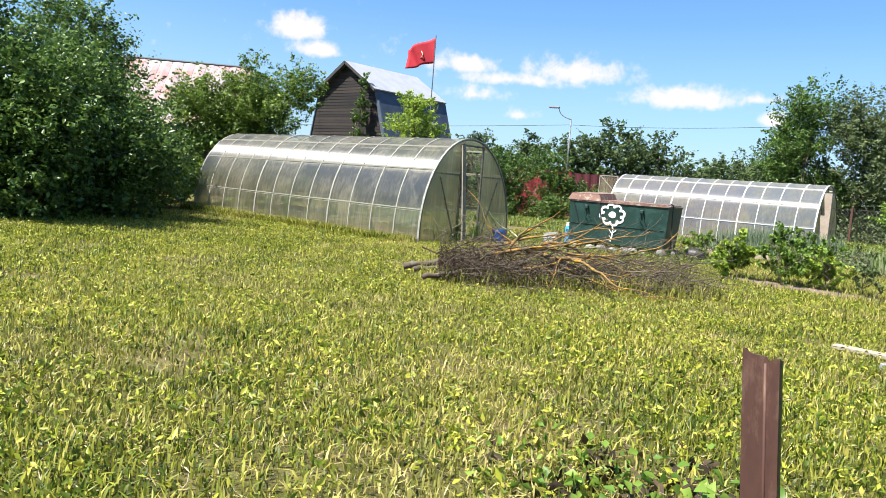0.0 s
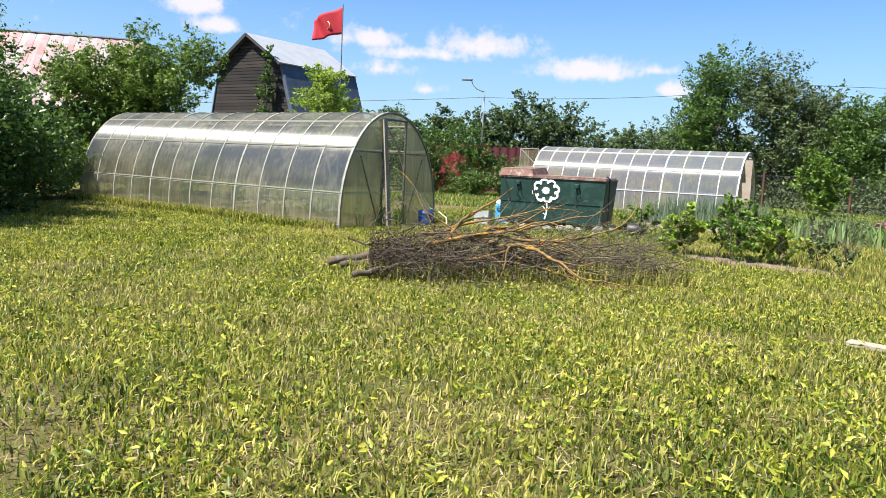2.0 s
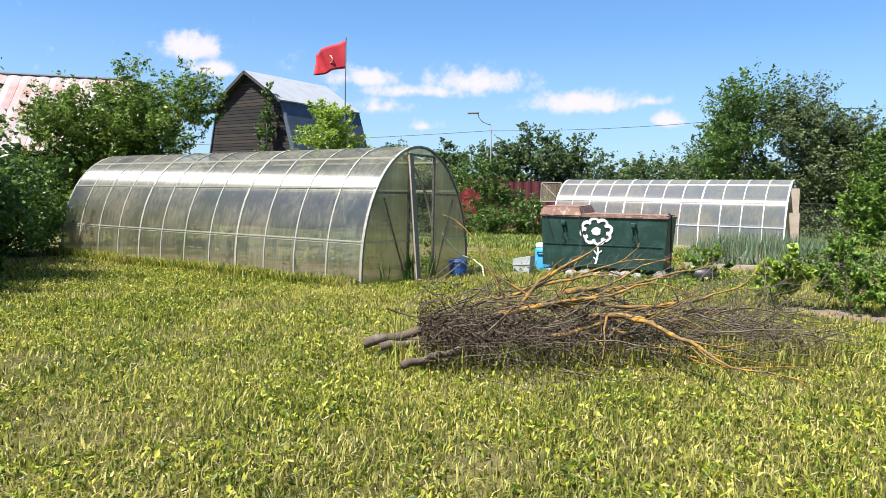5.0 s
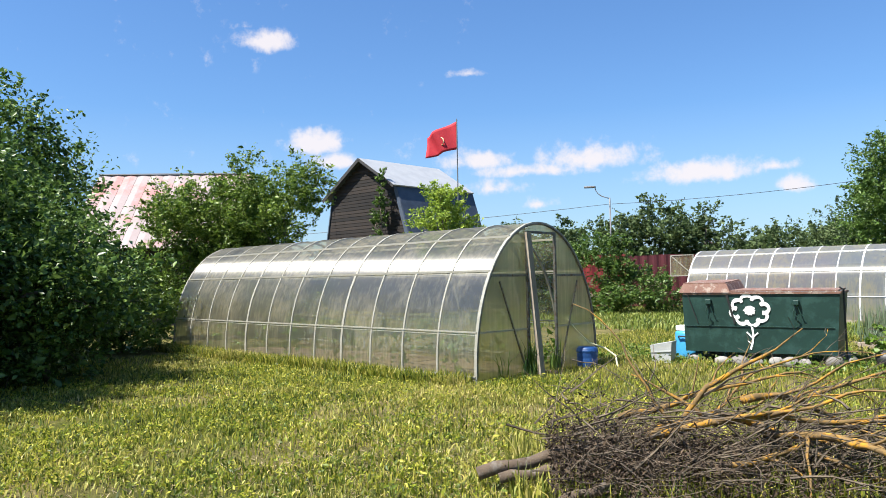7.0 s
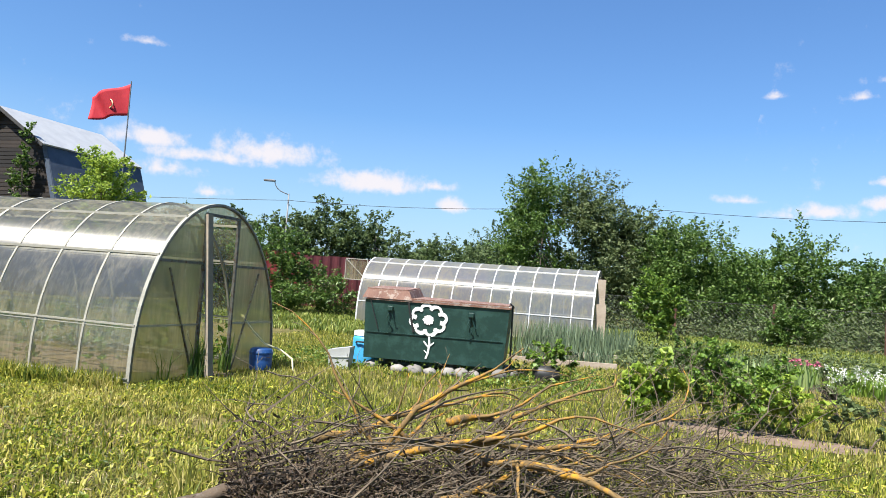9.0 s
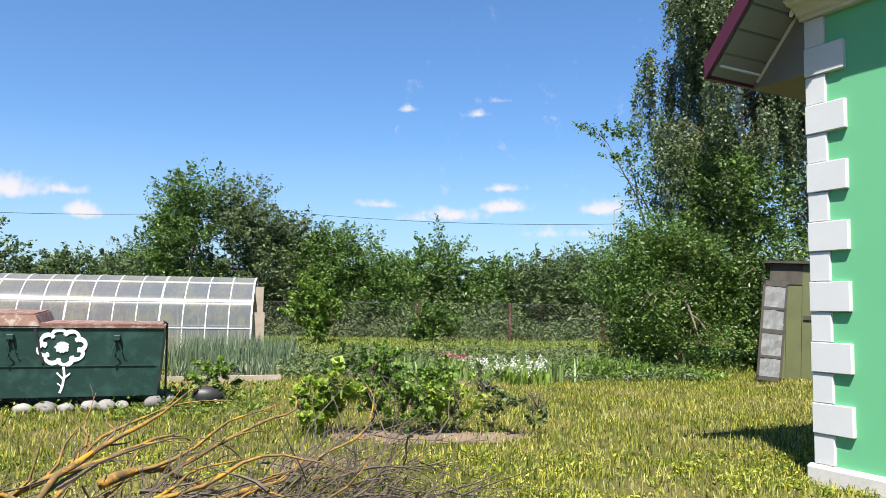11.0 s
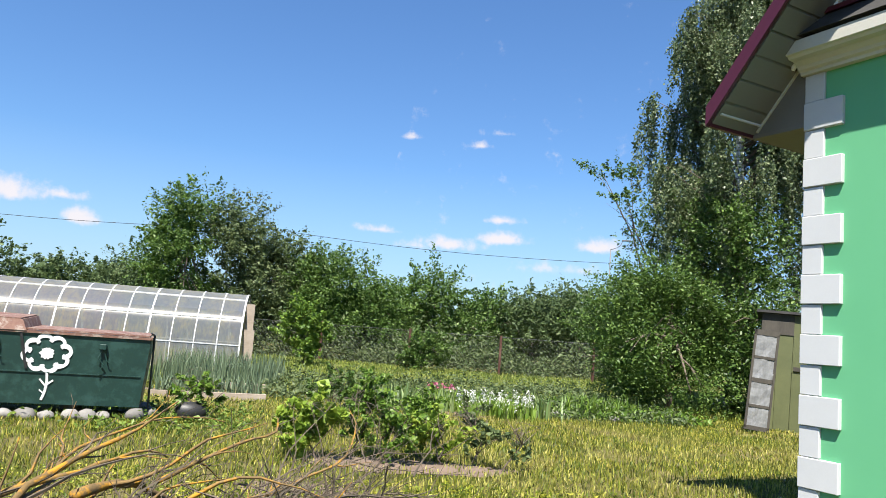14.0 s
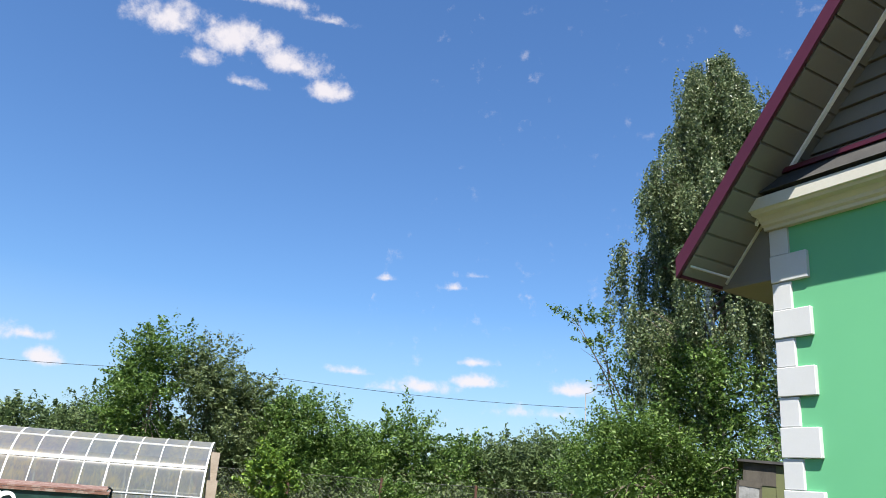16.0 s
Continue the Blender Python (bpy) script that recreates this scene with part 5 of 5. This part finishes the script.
# fruit tree on the right
blobs = blob_set(np.random.default_rng(8), 20, (1.7, 1.5), 0.35, 3.1, 0.66)
tree("tree", "spreading apple tree with low branches", "tree", (13.3, 10.9, 0), blobs, 54000, 0.068, "leaf_mid", 250, 0.1, clump=1.5, keep=0.5, count=12)
tree("tree", "dark shaded fruit tree beside the birch", "tree", (15.1, 11.4, 0), blob_set(np.random.default_rng(9), 17, (1.5, 1.4), 0.4, 4.8, 0.75), 32000, 0.085, "leaf_dark", 251, 0.1, clump=1.5, count=10)


def birch(at, high, seed):
    """A weeping birch: hanging strings of small leaves round a white trunk."""
    rg = np.random.default_rng(seed)
    ob = thing("birch_tree", "tall weeping birch with hanging branches", "tree", at)
    trunk, hang = Geo(), []
    top = Vector((0.5, 0.2, high * 0.98))
    pts = [Vector((0, 0, -0.1)).lerp(top, i / 10) + Vector((0.12 * math.sin(i), 0.1 * math.cos(i * 1.3), 0)) for i in range(11)]
    trunk.tube(pts, [0.2 * (1 - 0.092 * i) for i in range(11)], 10)
    bough = Geo()
    for k in range(170):
        h = 0.2 + 0.78 * rg.random() ** 0.8
        i = min(9, int(h * 10))
        a = pts[i].lerp(pts[i + 1], h * 10 - i)
        az = rg.random() * math.tau
        reach = (0.28 + 3.1 * (1 - h) ** 0.72 * min(1, (h - 0.05) * 4)) * (0.6 + 0.5 * rg.random())
        out = Vector((math.cos(az), math.sin(az), 0))
        e = a + out * reach + Vector((0, 0, 0.55 * reach * (0.5 + rg.random())))
        m = a.lerp(e, 0.5) + Vector((0, 0, 0.12))
        bough.tube([a, m, e], [0.045 * (1.1 - h), 0.025 * (1.1 - h), 0.008], 5)
        for j in range(17):
            b = m.lerp(e, rg.random() * 1.3) + Vector((rg.normal() * 0.16, rg.normal() * 0.16, rg.normal() * 0.1))
            ln = (0.5 + 1.5 * rg.random()) * (1.2 - 0.55 * h)
            n = int(ln * 84)
            t = np.linspace(0, 1, n)[:, None]
            sway = np.array(out)[None] * 0.16 * (1 - (1 - t) ** 2)
            q = np.array(b)[None] + sway + np.array([[0, 0, -ln]]) * t + rg.normal(size=(n, 3)) * [0.055, 0.055, 0.03]
            hang.append(q[q[:, 2] > 1.0])
    part("trunk", trunk, M["birchbark"], ob, "white birch trunk", smooth=True)
    tagged(part("branchwork", bough, M["bark"], ob, smooth=True), kind="stuff")
    part("crown", leaf_cloud(rg, np.concatenate(hang), 0.072, 0.66, 0.9), M["leaf_birch"], ob)
    return ob


birch((15.75, 12.45, 0), 15.0, 31)
tree("tree", "thin pear tree reaching out beside the birch", "tree", (13.7, 13.2, 0), [((-1.1, 0.2, 6.2), (0.9, 0.3, 0.22)), ((-0.7, 0.1, 5.5), (0.7, 0.3, 0.2)), ((0.5, 0, 5.3), (0.8, 0.8, 0.9)), ((0.3, 0, 4.4), (0.9, 0.9, 0.9)), ((0.3, 0.1, 3.2), (0.9, 0.9, 0.9))], 9000, 0.075, "leaf_dark", 260, 0.07, clump=1.4, top=(0.2, 0, 5.0), count=3)

# ---- currant shrubs and flower bed ----
SHRUBS = [((5.31, 2.0), 0.6, 0.2, 1200, 0.085, "leaf_lime", "young bright yellow-green currant shrub"), ((5.85, 2.3), 0.88, 0.22, 2600, 0.042, "weed", "tall leafy green currant shrub"), ((6.15, 2.0), 0.6, 0.2, 1500, 0.042, "weed", "leafy green currant shrub"),
          ((6.62, 2.1), 0.52, 0.2, 1200, 0.06, "leaf_lime", "bushy bright green currant shrub on bare soil"), ((6.5, 2.45), 0.7, 0.22, 1500, 0.042, "weed", "leafy green currant shrub"), ((7.1, 2.4), 0.62, 0.2, 450, 0.05, "leaf_grey", "thin sparse currant shrub"), ((7.45, 2.0), 0.55, 0.16, 260, 0.05, "leaf_grey", "thin sparse currant shrub"),
          ((5.5, 4.6), 0.75, 0.3, 1500, 0.045, "leaf_mid", "leafy green currant shrub"), ((3.75, 4.4), 0.5, 0.26, 900, 0.06, "weed", "leafy weeds beside the container")]
for i, ((x, y), hi, rad, n, size, mt, lab) in enumerate(SHRUBS):
    tree("shrub", lab, "shrub", (x, y, ground_z(x, y)), blob_set(np.random.default_rng(300 + i), 8, (rad, rad), 0.2, hi, 0.15), n, size, mt, 320 + i, 0.012, clump=4, aspect=0.8, group="currant shrubs", count=8)


def soil_patch(x, y, rx, ry, seed):
    n = 26
    g = Geo()
    ring = [(x, y, ground_z(x, y) + 0.035)]
    for k in range(n):
        a = math.tau * k / n
        f = 1 + 0.25 * noise.noise(Vector((math.cos(a) * 2, math.sin(a) * 2, seed)))
        px, py = x + rx * f * math.cos(a), y + ry * f * math.sin(a)
        ring.append((px, py, ground_z(px, py) + 0.006))
    g.add(ring, [(0, 1 + k, 1 + (k + 1) % n) for k in range(n)])
    return tagged(part("soil", g, M["soil"], smooth=True), "bare brown garden soil", "soil", kind="structure")


for i, (x, y, rx, ry) in enumerate(((6.35, 2.0, 1.2, 0.42), (3.2, 8.3, 1.25, 0.75), (2.9, 11.5, 1.4, 1.6), (7.6, 8.2, 2.2, 0.7), (7.0, 11.5, 3.2, 1.0), (5.3, 0.6, 0.5, 0.3), (0.0, 1.4, 0.4, 0.35), (-4.0, 1.35, 3.6, 0.95))):
    soil_patch(x, y, rx, ry, i)
board = part("bed_edging", Geo().box((-0.95, -0.02, -0.05), (0.95, 0.02, 0.14), None, 0.004), M["bed_board"])
board.matrix_world = pose(3.45, 7.3, 0, 0, 0, 13)
tagged(board, "weathered board edging a vegetable bed", "board")
board = part("bed_edging", Geo().box((-0.7, -0.02, -0.05), (0.7, 0.02, 0.16), None, 0.004), M["bed_board"])
board.matrix_world = pose(3.5, 9.35, 0, 0, 0, 6)
tagged(board, "weathered board edging a vegetable bed", "board")


def blades(rng, roots, high, width, lean=0.25, seg=2, twist=1.0):
    """Tapered bent blades, one at each root: vertices and triangles."""
    n = len(roots)
    az = rng.random(n) * math.tau
    d = np.stack([np.cos(az), np.sin(az), np.zeros(n)], 1)
    sz = az + math.pi / 2 + rng.normal(0, 0.4, n) * twist
    s = np.stack([np.cos(sz), np.sin(sz), np.zeros(n)], 1)
    h = np.asarray(high) * np.ones(n) * (0.55 + 0.6 * rng.random(n))
    ln = np.abs(rng.normal(0, lean, n)) + 0.05
    w = (np.asarray(width) * (0.7 + 0.6 * rng.random(n)))[:, None] * s
    up = np.array([0, 0, 1.0])
    mid = roots + up * (h * 0.55)[:, None] + d * (h * ln * 0.3)[:, None]
    tip = roots + up * (h * (1 - 0.3 * ln.clip(0, 1.2)))[:, None] + d * (h * ln)[:, None]
    v = np.stack([roots - w * 0.5, roots + w * 0.5, mid + w * 0.5, mid - w * 0.5, tip], 1).reshape(-1, 3)
    i = np.arange(n)[:, None] * 5
    return v, np.concatenate([i + [0, 1, 2], i + [0, 2, 3], i + [3, 2, 4]], 1).reshape(-1, 3)


rb = np.random.default_rng(77)


def plant_row(name, label, cat, spots, per, spread, high, width, mat, lean, group):
    for x, y in spots:
        ob = thing(name, label, cat, (x, y, ground_z(x, y)), 0, group)
        r = np.stack([rb.normal(0, spread, per), rb.normal(0, spread, per), np.zeros(per)], 1)
        part("leaves", blades(rb, r, high, width, lean), M[mat], ob)


plant_row("onion", "tall blue-green onion plants in a bed", "onion", [(1.9 + 0.19 * i + 0.05 * (j % 2), 9.7 + 0.55 * j) for j in range(7) for i in range(13)], 15, 0.06, 0.72, 0.018, "onion", 0.14, "onions in the bed")
plant_row("leek", "low blue-green leek plants in a bed", "leek", [(2.5 + 0.2 * i, 7.55 + 0.42 * j + 0.04 * i) for j in range(4) for i in range(9)], 13, 0.06, 0.38, 0.02, "onion", 0.35, "leeks in the bed")
plant_row("iris", "clump of pale sword-shaped iris leaves", "iris", [(6.05, 7.35), (6.4, 7.25), (6.7, 7.4), (7.0, 7.3), (7.3, 7.5), (9.25, 7.9), (9.4, 7.7), (6.6, 7.9), (7.6, 7.9)], 22, 0.11, 0.55, 0.04, "iris", 0.25, "irises")
plant_row("daylily", "dense clump of arching green blades", "daylily", [(10.3, 8.5), (10.7, 8.7), (10.5, 8.9), (11.3, 8.6)], 130, 0.2, 0.5, 0.016, "weed", 0.55, "daylilies")
for i in range(40):
    x, y = 7.7 + rb.random() * 1.6, 7.3 + rb.random() * 1.2
    ob = thing("flower", "upright spike of small white flowers", "flower", (x, y, ground_z(x, y)), 0, "white flowers")
    part("leaves", blades(rb, np.stack([rb.normal(0, 0.06, 14), rb.normal(0, 0.06, 14), np.zeros(14)], 1), 0.36, 0.03, 0.4), M["weed"], ob)
    h = 0.3 + 0.22 * rb.random()
    q = np.stack([rb.normal(0, 0.02, 26), rb.normal(0, 0.02, 26), h - rb.random(26) * 0.24], 1)
    part("blossom", leaf_cloud(rb, q, 0.03, 0.9), M["whiteflower"], ob)
for i in range(9):
    x, y = 7.1 + rb.random() * 0.8, 7.9 + rb.random() * 0.5
    ob = thing("flower", "leafy stem with small pink flowers", "flower", (x, y, ground_z(x, y)), 0, "pink flowers")
    part("leaves", blades(rb, np.stack([rb.normal(0, 0.05, 12), rb.normal(0, 0.05, 12), np.zeros(12)], 1), 0.42, 0.03, 0.3), M["weed"], ob)
    part("blossom", leaf_cloud(rb, np.stack([rb.normal(0, 0.04, 8), rb.normal(0, 0.04, 8), 0.4 + rb.random(8) * 0.1], 1), 0.05, 0.9), M["pinkflower"], ob)

# plants inside and beside the first greenhouse
ri = np.random.default_rng(12)
for i in range(16):
    x, y = -0.5 - 0.48 * i, 0.55 + 0.2 * ri.random() if i % 2 else 2.3 + 0.2 * ri.random()
    ob = thing("seedling", "young green plant growing inside the greenhouse", "plant", (x, y, 0), 0, "greenhouse plants")
    part("leaves", leaf_cloud(ri, np.stack([ri.normal(0, 0.12, 60), ri.normal(0, 0.12, 60), ri.random(60) * 0.55 + 0.05], 1), 0.1, 0.5, 0.2), M["weed"], ob)
for x, y, n, h in ((0.22, 1.02, 46, 0.62), (0.16, 0.45, 10, 0.45), (0.15, 1.62, 20, 0.5), (0.3, 0.8, 20, 0.3)):
    ob = thing("weed", "tall dark weed at the greenhouse door", "plant", (x, y, 0), 0, "weeds by the door")
    part("leaves", blades(ri, np.stack([ri.normal(0, 0.05, n), ri.normal(0, 0.05, n), np.zeros(n)], 1), h, 0.015, 0.28), M["leaf_dark"], ob)

# ---- grass ----
rgx = np.random.default_rng(99)


def outside_things(p):
    x, y = p[:, 0], p[:, 1]
    ok = ~((x < 0.02) & (x > -8.2) & (y > 0.0) & (y < 3.0))
    ok &= ~((x < 3.0) & (x > -4.3) & (y > 14.5) & (y < 17.3))
    q = p[:, :2] - np.array([C.x, C.y])
    ok &= ~((q @ np.array([W.x, W.y]) > -0.08) & (q @ np.array([N.x, N.y]) < 0.08) & (q @ np.array([N.x, N.y]) > -11.6) & (q @ np.array([W.x, W.y]) < 7.9))
    c, s_ = math.cos(radians(BT)), math.sin(radians(BT))
    bx, by = (x - BX) * c + (y - BY) * s_, -(x - BX) * s_ + (y - BY) * c
    ok &= ~((bx > 0.05) & (bx < bw) & (by > 0.05) & (by < bd))
    for cx, cy, rx, ry in ((6.35, 2.0, 1.1, 0.36), (3.2, 8.3, 1.15, 0.65), (2.9, 11.5, 1.3, 1.5), (7.6, 8.2, 2.0, 0.55)):
        ok &= (((x - cx) / rx) ** 2 + ((y - cy) / ry) ** 2 > 1) | (rgx.random(len(x)) < 0.25)
    return ok


def scatter(n, x0, x1, y0, y1, thin=0.0):
    p = np.stack([rgx.uniform(x0, x1, n), rgx.uniform(y0, y1, n), np.zeros(n)], 1)
    p = p[outside_things(p)]
    if thin:
        w = np.sin(p[:, 0] * 1.9 + 2 * np.sin(p[:, 1] * 0.8)) * np.sin(p[:, 1] * 2.3 + np.sin(p[:, 0] * 1.3)) + 0.5 * np.sin(p[:, 0] * 6.1) * np.sin(p[:, 1] * 5.3)
        p = p[w + rgx.normal(0, 0.6, len(p)) > -1.2 + thin]
    p[:, 2] = [ground_z(a, b) - 0.01 for a, b in p[:, :2]]
    return p


def lawn(name, label, geo, mat):
    return tagged(part(name, geo, M[mat]), label, "grass", kind="stuff")


lawn("grass", "short sunlit meadow grass with yellow tips", blades(rgx, scatter(185000, 2.5, 11.5, -10.5, -1.5, 0.15), 0.075, 0.0085, 0.6), "grass")
lawn("grass", "short sunlit meadow grass with yellow tips", blades(rgx, scatter(110000, -7.0, 2.5, -9.0, 0.2, 0.6), 0.08, 0.011, 0.6), "grass")
lawn("grass", "uneven grass between the garden beds", blades(rgx, scatter(165000, -3.0, 15.5, -1.5, 10.0, 0.2), 0.095, 0.009, 0.5), "grass")
lawn("grass", "rough grass before the far fence", blades(rgx, scatter(60000, -13.0, 17.0, 9.5, 24.5, 0.0), 0.2, 0.026, 0.5), "roughgrass")
lawn("tall_grass", "taller uncut grass along the edges", blades(rgx, scatter(9000, -8.2, 0.1, -0.35, 0.04), 0.2, 0.013, 0.4), "grass")
p = scatter(16000, 0.0, 6.6, -3.6, 0.3)
u = (p[:, 0] - 3.0) * 0.77 + (p[:, 1] + 3.2) * 0.63
v_ = -(p[:, 0] - 3.0) * 0.63 + (p[:, 1] + 3.2) * 0.77
p = p[(u > 0.2) & (u < 3.9) & (np.abs(v_) < 0.9)]
lawn("tall_grass", "taller grass growing through the branch heap", blades(rgx, p, 0.24, 0.011, 0.4), "grass")
# broad-leaved weeds in tufts, with bare thatch between them
tufts = scatter(9500, -4.0, 11.0, -10.3, 1.0, 0.8)
per = rgx.integers(6, 20, len(tufts))
p = np.repeat(tufts, per, 0)
p += rgx.normal(size=p.shape) * [0.045, 0.045, 0.0]
p[:, 2] += 0.02 + 0.055 * rgx.random(len(p))
lawn("broad_weeds", "small broad-leaved weeds in the lawn", leaf_cloud(rgx, p, 0.035, 0.42, -0.5), "lawnweed")
p = scatter(34000, 1.0, 11.0, -10.3, -1.5, 0.1)
p[:, 2] += 0.015 + 0.02 * rgx.random(len(p))
lawn("dry_stalks", "dry straw lying between the lawn weeds", leaf_cloud(rgx, p, 0.06, 0.08), "straw")
p = scatter(46000, 4.2, 12.5, 7.8, 14.5, 0.7)
p[:, 2] += np.abs(rgx.normal(0, 0.12, len(p))) * (1 + 0.8 * np.sin(p[:, 0] * 2.3) * np.sin(p[:, 1] * 1.9))
lawn("bed_weeds", "leafy weeds growing over the far beds", leaf_cloud(rgx, p, 0.075, 0.5), "leaf_grey")
p = scatter(14000, 7.0, 13.0, 8.0, 11.0, 1.0)
p[:, 2] += np.abs(rgx.normal(0, 0.1, len(p)))
lawn("bed_weeds", "bright leafy ground cover by the beds", leaf_cloud(rgx, p, 0.08, 0.6), "weed")
p = scatter(8000, -0.5, 4.6, 3.0, 5.6, 0.9)
p[:, 2] += np.abs(rgx.normal(0, 0.07, len(p)))
lawn("broad_weeds", "leafy weeds round the green container", leaf_cloud(rgx, p, 0.055, 0.5), "leaf_bush")
p = np.stack([rgx.normal(8.9, 0.42, 700), rgx.normal(-7.75, 0.3, 700), np.abs(rgx.normal(0.05, 0.05, 700))], 1)
lawn("broad_weeds", "broad green weeds round the rusty post", leaf_cloud(rgx, p, 0.045, 0.7), "weed")
p = np.stack([rgx.normal(8.75, 0.35, 260), rgx.normal(-7.6, 0.25, 260), np.full(260, 0.05)], 1)
lawn("dry_leaves", "brown dry leaves below the post", leaf_cloud(rgx, p, 0.07, 0.5), "dryleaf")
